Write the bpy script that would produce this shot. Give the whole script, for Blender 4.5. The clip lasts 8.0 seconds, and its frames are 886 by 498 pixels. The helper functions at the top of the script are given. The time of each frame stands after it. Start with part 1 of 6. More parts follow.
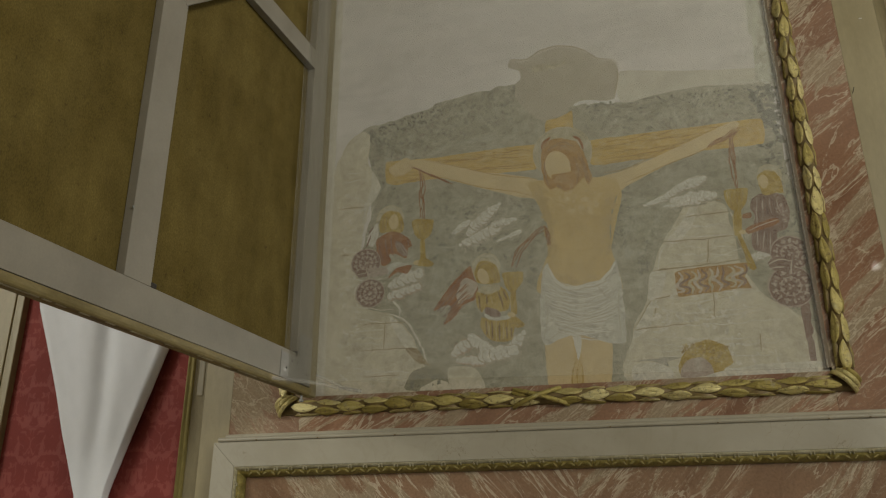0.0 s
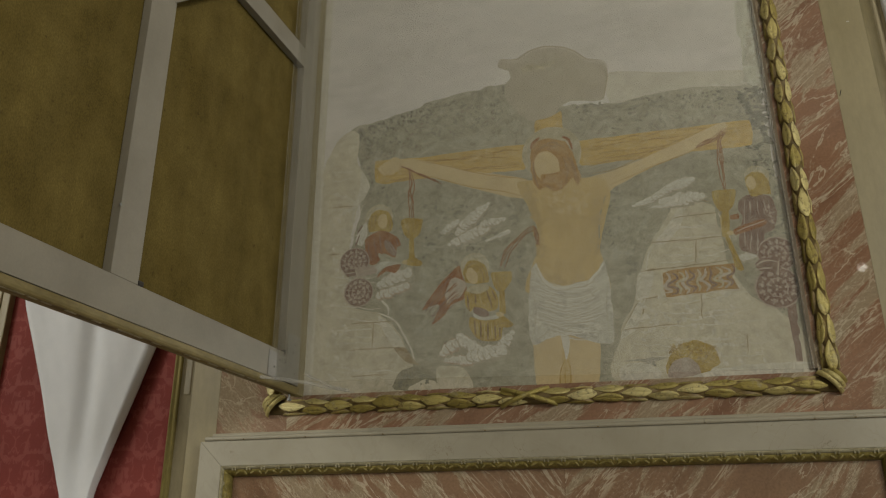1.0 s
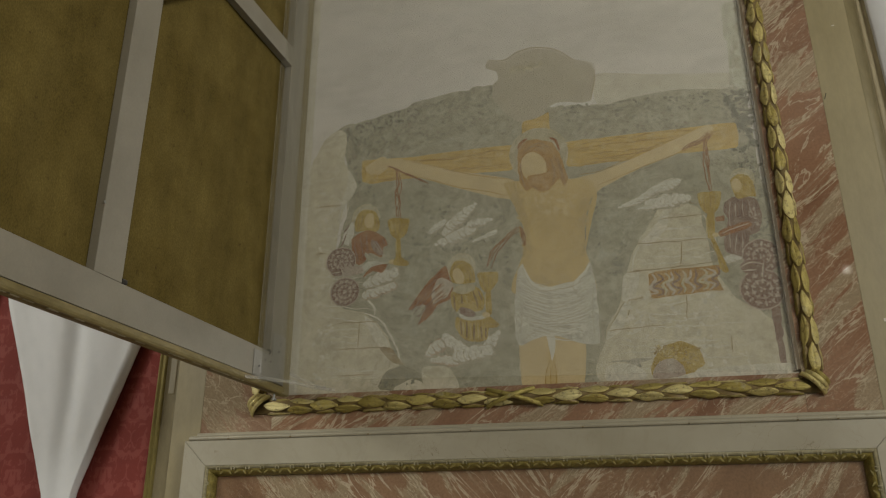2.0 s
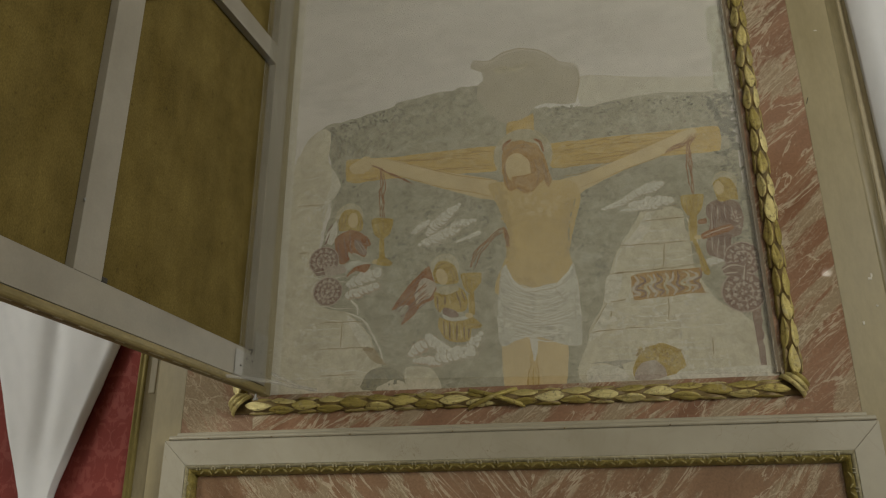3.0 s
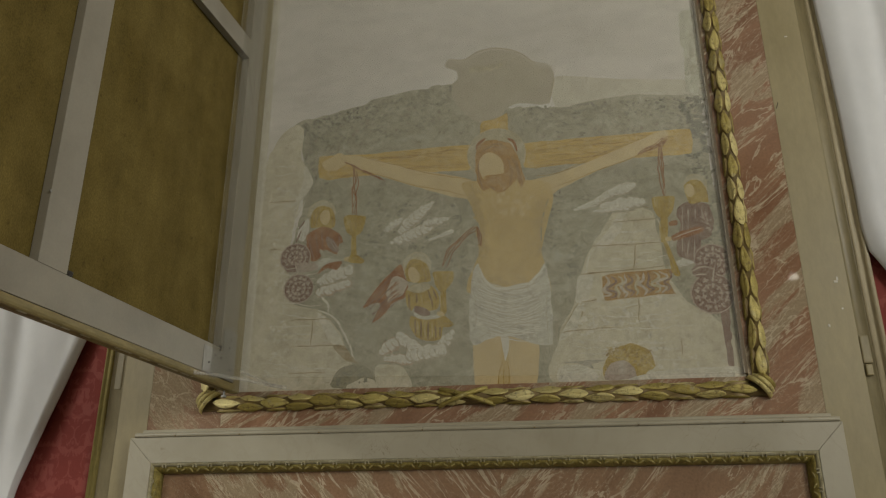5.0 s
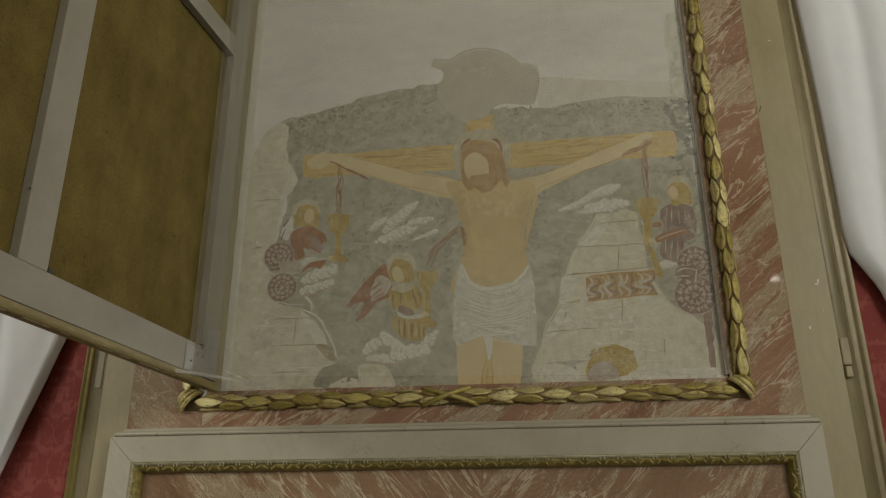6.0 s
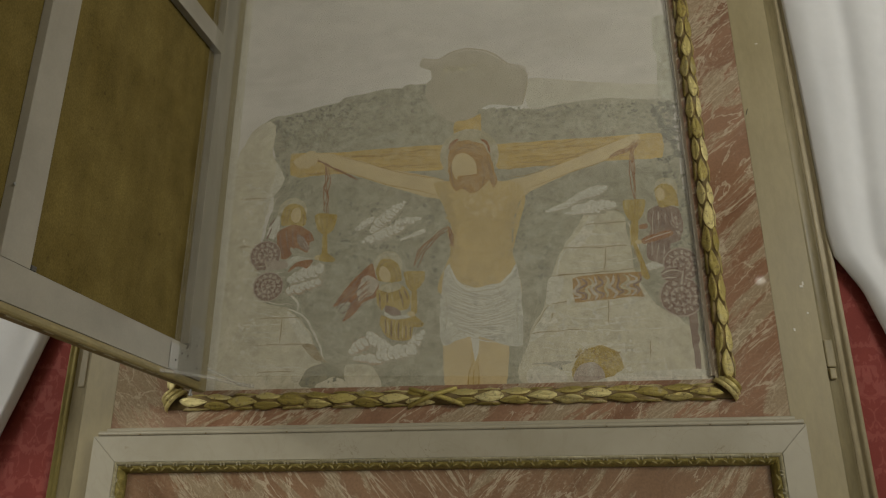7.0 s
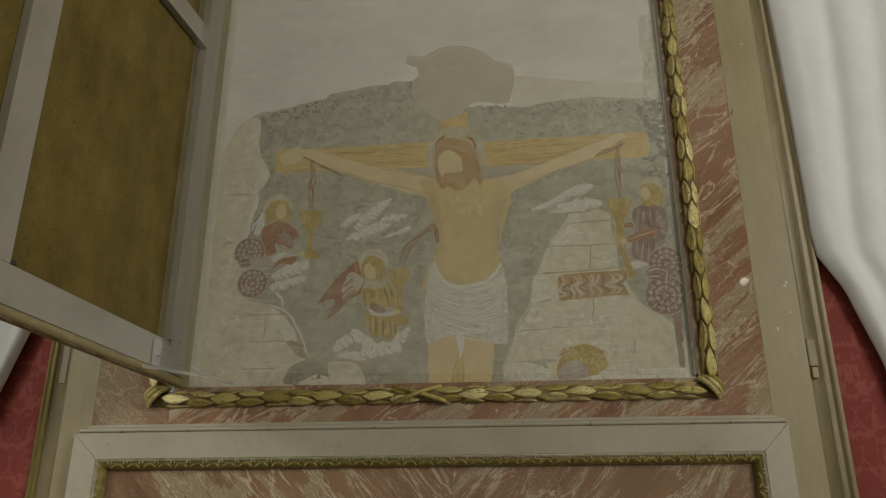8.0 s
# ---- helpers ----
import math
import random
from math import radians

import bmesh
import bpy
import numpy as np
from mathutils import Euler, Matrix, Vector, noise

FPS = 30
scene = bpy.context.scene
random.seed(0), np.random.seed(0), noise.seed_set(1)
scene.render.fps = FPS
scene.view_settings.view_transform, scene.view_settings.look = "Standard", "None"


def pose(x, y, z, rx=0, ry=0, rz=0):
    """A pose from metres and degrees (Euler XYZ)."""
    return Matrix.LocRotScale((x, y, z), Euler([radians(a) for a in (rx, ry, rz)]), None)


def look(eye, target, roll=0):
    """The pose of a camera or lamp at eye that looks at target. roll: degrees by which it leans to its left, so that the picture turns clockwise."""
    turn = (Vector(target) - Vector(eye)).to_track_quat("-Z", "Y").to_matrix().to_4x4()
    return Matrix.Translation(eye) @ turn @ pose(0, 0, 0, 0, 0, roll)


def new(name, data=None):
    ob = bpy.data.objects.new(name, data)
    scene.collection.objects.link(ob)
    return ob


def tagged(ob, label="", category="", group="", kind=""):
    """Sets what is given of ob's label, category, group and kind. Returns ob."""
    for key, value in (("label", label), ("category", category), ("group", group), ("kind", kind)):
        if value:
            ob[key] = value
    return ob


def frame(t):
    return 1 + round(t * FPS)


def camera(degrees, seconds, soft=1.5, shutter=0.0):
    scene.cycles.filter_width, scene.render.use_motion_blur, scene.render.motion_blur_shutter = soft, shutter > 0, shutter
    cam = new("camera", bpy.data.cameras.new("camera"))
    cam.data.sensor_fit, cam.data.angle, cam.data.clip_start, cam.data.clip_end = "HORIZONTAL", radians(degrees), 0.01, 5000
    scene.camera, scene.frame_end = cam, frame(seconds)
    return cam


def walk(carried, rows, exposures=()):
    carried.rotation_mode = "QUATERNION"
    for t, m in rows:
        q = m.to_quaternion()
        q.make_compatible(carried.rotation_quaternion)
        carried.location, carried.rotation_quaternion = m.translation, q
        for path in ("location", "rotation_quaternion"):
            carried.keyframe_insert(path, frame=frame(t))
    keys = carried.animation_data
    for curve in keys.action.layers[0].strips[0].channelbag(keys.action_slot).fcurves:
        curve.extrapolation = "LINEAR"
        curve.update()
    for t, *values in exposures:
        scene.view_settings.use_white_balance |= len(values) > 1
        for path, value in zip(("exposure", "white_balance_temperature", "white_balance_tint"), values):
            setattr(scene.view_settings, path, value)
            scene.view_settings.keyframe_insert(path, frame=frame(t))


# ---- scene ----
cam = camera(57.57, 8.0, 1.2)
ROWS = [
    (0, 1.2760, -2.7387, 1.5123, 13.448, 20.990, 0.160),
    (0.5, 1.2762, -2.7390, 1.5109, 13.034, 21.017, 0.178),
    (1, 1.2772, -2.7373, 1.5115, 12.637, 20.973, 0.170),
    (1.5, 1.2799, -2.7356, 1.5091, 12.237, 20.992, 0.161),
    (3, 1.2863, -2.7309, 1.5122, 10.558, 21.017, 0.114),
    (3.5, 1.2827, -2.7298, 1.5124, 9.982, 20.976, 0.120),
    (4, 1.2838, -2.7282, 1.5115, 9.484, 20.973, 0.118),
    (4.5, 1.2855, -2.7254, 1.5094, 9.018, 20.993, 0.105),
    (6, 1.2849, -2.7216, 1.5104, 7.255, 20.974, 0.081),
    (6.5, 1.2842, -2.7199, 1.5110, 6.756, 20.978, 0.072),
    (7, 1.2849, -2.7181, 1.5111, 6.280, 21.001, 0.059),
    (7.5, 1.2838, -2.7159, 1.5098, 5.779, 20.977, 0.060),
    (8, 1.2866, -2.7107, 1.5074, 5.225, 20.940, 0.063),
]
walk(cam, [(t, pose(x, y, z, 90 + pitch, roll, yaw)) for t, x, y, z, yaw, pitch, roll in ROWS])

# ---- world, lamps ----
world = bpy.data.worlds.new("sky")
scene.world = world
world.use_nodes = True
wn = world.node_tree.nodes
sky = wn.new("ShaderNodeTexSky")
sky.sky_type, sky.sun_disc, sky.sun_elevation, sky.sun_rotation = "NISHITA", False, radians(35), radians(180)
world.node_tree.links.new(sky.outputs[0], wn["Background"].inputs[0])
wn["Background"].inputs[1].default_value = 0.1
scene.view_settings.exposure = 0.0


def area_lamp(name, eye, target, watts, size, colour, shape="DISK", size_y=None):
    d = bpy.data.lights.new(name, "AREA")
    d.energy, d.size, d.shape, d.color = watts, size, shape, colour
    if size_y:
        d.size_y = size_y
    ob = new(name, d)
    ob.matrix_world = look(eye, target)
    return ob


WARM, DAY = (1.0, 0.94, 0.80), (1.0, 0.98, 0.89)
# The east one is a tiny stand-in, added for the marble's glint alone.
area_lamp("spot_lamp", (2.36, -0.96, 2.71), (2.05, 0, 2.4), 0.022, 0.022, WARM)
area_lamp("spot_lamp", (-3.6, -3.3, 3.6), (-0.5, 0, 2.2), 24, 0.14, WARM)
# Two large unseen lamps, added for soft light from both sides.
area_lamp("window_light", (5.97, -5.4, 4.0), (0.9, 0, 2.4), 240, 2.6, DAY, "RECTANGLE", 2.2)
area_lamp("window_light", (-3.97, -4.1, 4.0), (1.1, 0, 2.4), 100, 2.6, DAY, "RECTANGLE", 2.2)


# ---- materials ----
def mat(name):
    m = bpy.data.materials.new(name)
    m.use_nodes = True
    return m, m.node_tree.nodes, m.node_tree.links, m.node_tree.nodes["Principled BSDF"]


def noise_node(n, l, scale, detail=6.0, rough=0.6, vec=None, distort=0.0):
    t = n.new("ShaderNodeTexNoise")
    t.inputs["Scale"].default_value, t.inputs["Detail"].default_value = scale, detail
    t.inputs["Roughness"].default_value, t.inputs["Distortion"].default_value = rough, distort
    if vec is None:
        vec = n.new("ShaderNodeNewGeometry").outputs["Position"]
    l.new(vec, t.inputs["Vector"])
    return t.outputs[0]


def ramp(n, l, fac, *stops):
    r = n.new("ShaderNodeValToRGB")
    while len(r.color_ramp.elements) < len(stops):
        r.color_ramp.elements.new(0.5)
    for e, (p, c) in zip(r.color_ramp.elements, stops):
        e.position = p
        e.color = (*c, 1) if len(c) == 3 else c
    l.new(fac, r.inputs[0])
    return r.outputs[0]


def grey(v):
    return (v, v, v)


def mix(n, l, fac, a, b, mode="MIX"):
    m = n.new("ShaderNodeMix")
    m.data_type, m.blend_type = "RGBA", mode
    for sock, v in ((m.inputs[0], fac), (m.inputs[6], a), (m.inputs[7], b)):
        if isinstance(v, (int, float)):
            sock.default_value = v
        elif isinstance(v, tuple):
            sock.default_value = (*v, 1)
        else:
            l.new(v, sock)
    return m.outputs[2]


def bump(n, l, p, height, strength, dist=0.01):
    b = n.new("ShaderNodeBump")
    b.inputs["Strength"].default_value, b.inputs["Distance"].default_value = strength, dist
    l.new(height, b.inputs["Height"])
    l.new(b.outputs[0], p.inputs["Normal"])


def mapped(n, l, scale=(1, 1, 1), turn=(0, 0, 0)):
    m = n.new("ShaderNodeMapping")
    m.inputs["Scale"].default_value = scale
    m.inputs["Rotation"].default_value = [radians(a) for a in turn]
    l.new(n.new("ShaderNodeNewGeometry").outputs["Position"], m.inputs[0])
    return m.outputs[0]


def mottled(name, dark, light, scale=8.0, fine=90.0, rough=0.7, metal=0.0, grain=0.3, relief=0.15, vec_scale=(1, 1, 1), dist=0.004, spec=0.5):
    """Two-scale mottling, with fine relief."""
    m, n, l, p = mat(name)
    v = mapped(n, l, vec_scale)
    big = noise_node(n, l, scale, 8, 0.62, v)
    small = noise_node(n, l, fine, 4, 0.7, v)
    c = ramp(n, l, big, (0.32, dark), (0.68, light))
    s = ramp(n, l, small, (0.3, grey(1 - grain)), (0.7, grey(1.0)))
    l.new(mix(n, l, 1.0, c, s, "MULTIPLY"), p.inputs["Base Color"])
    l.new(ramp(n, l, big, (0.3, grey(rough * 0.85)), (0.7, grey(min(1, rough * 1.12)))), p.inputs["Roughness"])
    p.inputs["Metallic"].default_value = metal
    p.inputs["Specular IOR Level"].default_value = spec
    bump(n, l, p, small, relief, dist)
    return m


def fresco_paint(name, dark, light, worn=(0.5, 0.46, 0.36), amount=0.25, scale=11.0, streak=(1, 1, 1), blotch=1.0):
    """Lime paint on plaster: mottled pigment, rubbed through to the plaster in flecks, with hair cracks."""
    m, n, l, p = mat(name)
    v = mapped(n, l, streak)
    big = noise_node(n, l, scale, 9, 0.68, v)
    brush = noise_node(n, l, scale * 4.5, 6, 0.7, v, 0.6)
    rub = noise_node(n, l, 26, 10, 0.75)
    speck = noise_node(n, l, 240, 3, 0.6)
    c = ramp(n, l, big, (0.3, dark), (0.7, light))
    c = mix(n, l, 1.0, c, ramp(n, l, brush, (0.3, grey(1 - 0.32 * blotch)), (0.7, grey(1 + 0.2 * blotch))), "MULTIPLY")
    c = mix(n, l, ramp(n, l, rub, (0.47, grey(0)), (0.66, grey(min(0.95, amount * 2.8)))), c, worn)
    c = mix(n, l, 1.0, c, ramp(n, l, speck, (0.34, grey(0.86)), (0.52, grey(1.0))), "MULTIPLY")
    fleck = noise_node(n, l, 85, 6, 0.7)
    c = mix(n, l, ramp(n, l, fleck, (0.56, grey(0)), (0.62, grey((0.14 + amount * 0.4) * min(1, 0.2 + blotch)))), c, worn)
    pit = noise_node(n, l, 60, 7, 0.75)
    c = mix(n, l, 1.0, c, ramp(n, l, pit, (0.32, grey(1 - 0.28 * blotch)), (0.43, grey(1.0))), "MULTIPLY")
    l.new(c, p.inputs["Base Color"])
    p.inputs["Roughness"].default_value = 0.9
    p.inputs["Specular IOR Level"].default_value = 0.2
    bump(n, l, p, rub, 0.25, 0.004)
    return m


def veined_marble(name, lean, seed, base=(0.268, 0.15, 0.09), deep=(0.19, 0.097, 0.055), vein=(0.50, 0.425, 0.305), cloud=(0.31, 0.255, 0.165)):
    """Red breccia marble: diagonal pale veins and grey-cream clouds; lean is the veins' slope in degrees."""
    m, n, l, p = mat(name)
    turn = n.new("ShaderNodeMapping")
    turn.inputs["Rotation"].default_value = (0, radians(lean), 0)
    turn.inputs["Location"].default_value = (seed, seed * 0.7, seed * 1.3)
    l.new(n.new("ShaderNodeNewGeometry").outputs["Position"], turn.inputs[0])
    squeeze = n.new("ShaderNodeMapping")
    squeeze.inputs["Scale"].default_value = (0.6, 1.0, 2.7)
    l.new(turn.outputs[0], squeeze.inputs[0])
    v = squeeze.outputs[0]
    tone = noise_node(n, l, 3.0, 8, 0.6, v, 0.5)
    c = ramp(n, l, tone, (0.3, deep), (0.52, base), (0.75, tuple(k * 1.2 for k in base)))
    clouds = noise_node(n, l, 2.7, 9, 0.66, v, 1.0)
    c = mix(n, l, ramp(n, l, clouds, (0.515, grey(0)), (0.55, grey(0.62)), (0.70, grey(0.8))), c, cloud)
    lace = noise_node(n, l, 11.0, 5, 0.65, v, 2.2)
    patch = ramp(n, l, clouds, (0.50, grey(0)), (0.53, grey(0.9)), (0.575, grey(0.9)), (0.61, grey(0.1)))
    c = mix(n, l, mix(n, l, 1.0, ramp(n, l, lace, (0.465, grey(0)), (0.485, grey(0.55)), (0.515, grey(0.55)), (0.535, grey(0))), patch, "MULTIPLY"), c, vein)
    thin = noise_node(n, l, 3.4, 6, 0.58, v, 1.5)
    line = ramp(n, l, thin, (0.484, grey(0)), (0.492, grey(0.72)), (0.508, grey(0.72)), (0.516, grey(0)))
    where = ramp(n, l, noise_node(n, l, 3.1, 3, 0.5, v), (0.42, grey(0)), (0.52, grey(1)))
    c = mix(n, l, mix(n, l, 1.0, line, where, "MULTIPLY"), c, vein)
    hair = noise_node(n, l, 8.0, 5, 0.6, v, 2.0)
    near = ramp(n, l, noise_node(n, l, 2.2, 3, 0.5, turn.outputs[0]), (0.42, grey(0)), (0.54, grey(1)))
    c = mix(n, l, mix(n, l, 1.0, ramp(n, l, hair, (0.488, grey(0)), (0.5, grey(0.6)), (0.512, grey(0))), near, "MULTIPLY"), c, vein)
    speck = noise_node(n, l, 130, 4, 0.7)
    c = mix(n, l, 1.0, c, ramp(n, l, speck, (0.3, grey(0.78)), (0.6, grey(1.04))), "MULTIPLY")
    l.new(c, p.inputs["Base Color"])
    l.new(ramp(n, l, tone, (0.3, grey(0.025)), (0.7, grey(0.045))), p.inputs["Roughness"])
    bump(n, l, p, speck, 0.03, 0.002)
    return m


def damask(name):
    """Red silk damask: satin figures on a matt ground, from mirrored curls in a half-drop repeat."""
    m, n, l, p = mat(name)
    sep = n.new("ShaderNodeSeparateXYZ")
    l.new(mapped(n, l, (1 / 0.19, 1, 1 / 0.27)), sep.inputs[0])

    def math_node(op, a, b=None):
        q = n.new("ShaderNodeMath")
        q.operation = op
        for sock, val in ((q.inputs[0], a), (q.inputs[1], b)):
            if val is None:
                continue
            if isinstance(val, (int, float)):
                sock.default_value = val
            else:
                l.new(val, sock)
        return q.outputs[0]
    half = math_node("MULTIPLY", math_node("FLOOR", sep.outputs[2]), 0.5)
    u = math_node("PINGPONG", math_node("ADD", sep.outputs[0], half), 0.5)
    w = math_node("FRACT", sep.outputs[2])
    com = n.new("ShaderNodeCombineXYZ")
    l.new(u, com.inputs[0])
    l.new(w, com.inputs[2])
    fig = noise_node(n, l, 5.5, 2, 0.5, com.outputs[0], 1.4)
    mask = ramp(n, l, fig, (0.5, grey(0)), (0.54, grey(1)))
    weave = noise_node(n, l, 420, 2, 0.6)
    tone = noise_node(n, l, 3, 5, 0.6)
    c = mix(n, l, mask, (0.215, 0.043, 0.034), (0.262, 0.06, 0.048))
    c = mix(n, l, 1.0, c, ramp(n, l, tone, (0.3, grey(0.85)), (0.7, grey(1.1))), "MULTIPLY")
    c = mix(n, l, 1.0, c, ramp(n, l, weave, (0.3, grey(0.85)), (0.7, grey(1.0))), "MULTIPLY")
    l.new(c, p.inputs["Base Color"])
    l.new(ramp(n, l, mask, (0, grey(0.75)), (1, grey(0.62))), p.inputs["Roughness"])
    p.inputs["Specular IOR Level"].default_value = 0.2
    bump(n, l, p, weave, 0.2, 0.001)
    return m


def gilding(name):
    """Worn gold leaf over brown bole; each piece a little different."""
    m, n, l, p = mat(name)
    worn = noise_node(n, l, 60, 8, 0.78)
    rnd = n.new("ShaderNodeObjectInfo").outputs["Random"]
    gold = ramp(n, l, rnd, (0.0, (0.29, 0.23, 0.055)), (0.5, (0.47, 0.39, 0.125)), (1.0, (0.68, 0.60, 0.29)))
    c = mix(n, l, ramp(n, l, worn, (0.52, grey(0)), (0.62, grey(0.7))), gold, (0.09, 0.045, 0.012))
    dust_haze = noise_node(n, l, 14, 6, 0.7)
    c = mix(n, l, ramp(n, l, dust_haze, (0.57, grey(0)), (0.64, grey(0.4))), c, (0.42, 0.38, 0.26))
    l.new(c, p.inputs["Base Color"])
    l.new(ramp(n, l, worn, (0.4, grey(0.30)), (0.7, grey(0.65))), p.inputs["Roughness"])
    l.new(ramp(n, l, worn, (0.45, grey(0.5)), (0.62, grey(0.12))), p.inputs["Metallic"])
    tooled = noise_node(n, l, 120, 5, 0.7, mapped(n, l, (0.5, 1, 1)))
    bump(n, l, p, tooled, 0.75, 0.006)
    return m


def aged_marble():
    """Yellowed white marble with faint grey veins, hair cracks and brown flecks."""
    m, n, l, p = mat("yellowed_white_marble")
    big = noise_node(n, l, 3.5, 7, 0.6)
    c = ramp(n, l, big, (0.32, (0.308, 0.281, 0.207)), (0.68, (0.376, 0.348, 0.268)))
    vein = noise_node(n, l, 2.6, 5, 0.6, mapped(n, l, (1, 1, 1), (0, 30, 0)), 1.8)
    c = mix(n, l, ramp(n, l, vein, (0.485, grey(0)), (0.5, grey(0.22)), (0.515, grey(0))), c, (0.27, 0.24, 0.17))
    crack = noise_node(n, l, 5.0, 3, 0.5, None, 2.5)
    here = ramp(n, l, noise_node(n, l, 4.0, 2, 0.5), (0.55, grey(0)), (0.62, grey(1)))
    c = mix(n, l, mix(n, l, 1.0, ramp(n, l, crack, (0.494, grey(0)), (0.5, grey(0.7)), (0.506, grey(0))), here, "MULTIPLY"), c, (0.16, 0.12, 0.06))
    fleck = noise_node(n, l, 48, 4, 0.6)
    c = mix(n, l, ramp(n, l, fleck, (0.70, grey(0)), (0.76, grey(0.7))), c, (0.2, 0.15, 0.08))
    l.new(c, p.inputs["Base Color"])
    l.new(ramp(n, l, big, (0.3, grey(0.36)), (0.7, grey(0.5))), p.inputs["Roughness"])
    bump(n, l, p, noise_node(n, l, 70, 5, 0.6), 0.06, 0.003)
    return m


MARBLE_RIGHT = veined_marble("red_marble_rising", 42, 3.1, (0.248, 0.137, 0.081), (0.175, 0.09, 0.05))
MARBLE_LEFT = veined_marble("red_marble_falling", -42, 7.7, (0.285, 0.185, 0.125), (0.23, 0.135, 0.085))
MARBLE_SILL = veined_marble("red_marble_sill", 38, 11.3)
MARBLE_PANEL_A = veined_marble("red_marble_panel_west", -48, 21.0, (0.24, 0.146, 0.086), (0.168, 0.096, 0.054))
MARBLE_PANEL_B = veined_marble("red_marble_panel_east", 48, 27.5, (0.24, 0.146, 0.086), (0.168, 0.096, 0.054))
WHITE_MARBLE = aged_marble()
PILASTER = mottled("cream_painted_plaster", (0.248, 0.205, 0.10), (0.333, 0.281, 0.152), 5.0, 55, 0.5, grain=0.14, relief=0.1, vec_scale=(1, 1, 0.35))
# The pilaster's cream, lightened to make up for the drape's shade on it.
PILASTER_EDGE = mottled("lightened_cream_moulding", (0.30, 0.25, 0.145), (0.41, 0.35, 0.225), 5.0, 80, 0.5, grain=0.2, relief=0.1, vec_scale=(1, 1, 0.3))
COVE_OLIVE = mottled("dark_olive_paint", (0.17, 0.138, 0.062), (0.30, 0.255, 0.145), 6.0, 60, 0.5, grain=0.22, relief=0.12, vec_scale=(1, 1, 0.22))
COVE_GREY = mottled("grey_brown_paint", (0.20, 0.168, 0.093), (0.29, 0.245, 0.145), 5.0, 70, 0.55, grain=0.18, relief=0.1, vec_scale=(1, 1, 0.3))
GILT_EDGE = mottled("olive_edge_gilding", (0.19, 0.15, 0.042), (0.32, 0.265, 0.085), 9.0, 110, 0.45, metal=0.15, grain=0.3, relief=0.15, vec_scale=(1, 1, 0.25))
PLASTER_WALL = mottled("plain_lime_plaster", (0.66, 0.62, 0.54), (0.74, 0.70, 0.62), 2.0, 40, 0.85)
FLOOR_STONE = mottled("grey_stone_paving", (0.2, 0.18, 0.15), (0.32, 0.29, 0.25), 2.5, 50, 0.5)
RED_DAMASK = damask("red_damask")
GOLD = gilding("worn_gilding")
BOLE = mottled("brown_bole_ground", (0.12, 0.08, 0.025), (0.24, 0.17, 0.06), 30, 160, 0.65)
GOLD_FRAME = mottled("dull_gilded_wood", (0.21, 0.165, 0.035), (0.45, 0.37, 0.11), 45, 130, 0.45, metal=0.25, grain=0.5, relief=0.5)
PALE_GILT = mottled("dusty_pale_gilding", (0.27, 0.235, 0.12), (0.46, 0.42, 0.285), 45, 140, 0.55, metal=0.1)
BOLE_GILT = mottled("dark_bole_gilding", (0.12, 0.075, 0.022), (0.30, 0.22, 0.075), 30, 160, 0.5, metal=0.2)
# Underside gilding, darker than GILT_FACE: its shade is partly in the colour.
GILT_RAIL = mottled("shaded_gilded_rail", (0.12, 0.085, 0.026), (0.27, 0.21, 0.075), 14, 120, 0.5, metal=0.2, vec_scale=(0.4, 0.4, 1))
GILT_FACE = mottled("rubbed_rail_gilding", (0.17, 0.132, 0.045), (0.31, 0.25, 0.11), 10, 90, 0.5, metal=0.15, vec_scale=(0.3, 0.3, 1))
STEEL = mottled("grey_painted_metal", (0.20, 0.18, 0.138), (0.25, 0.227, 0.177), 5, 150, 0.45, grain=0.08, relief=0.04)
PLATE = mottled("zinc_plate", (0.225, 0.215, 0.19), (0.27, 0.258, 0.23), 9, 150, 0.4, metal=0.2, grain=0.08, relief=0.04)
SCREW = mottled("dark_screw_steel", (0.06, 0.055, 0.045), (0.12, 0.11, 0.1), 60, 200, 0.4, metal=0.7)
CHROME = mottled("dull_bolt_steel", (0.2, 0.2, 0.19), (0.3, 0.3, 0.28), 60, 200, 0.55, metal=0.6)
LINEN = mottled("white_cotton_cloth", (0.63, 0.645, 0.665), (0.70, 0.71, 0.725), 6, 500, 0.8, grain=0.06, relief=0.12, dist=0.001)
WOOD_LATH = mottled("brown_wood_lath", (0.12, 0.085, 0.045), (0.2, 0.15, 0.085), 12, 120, 0.6, vec_scale=(1, 1, 0.2))


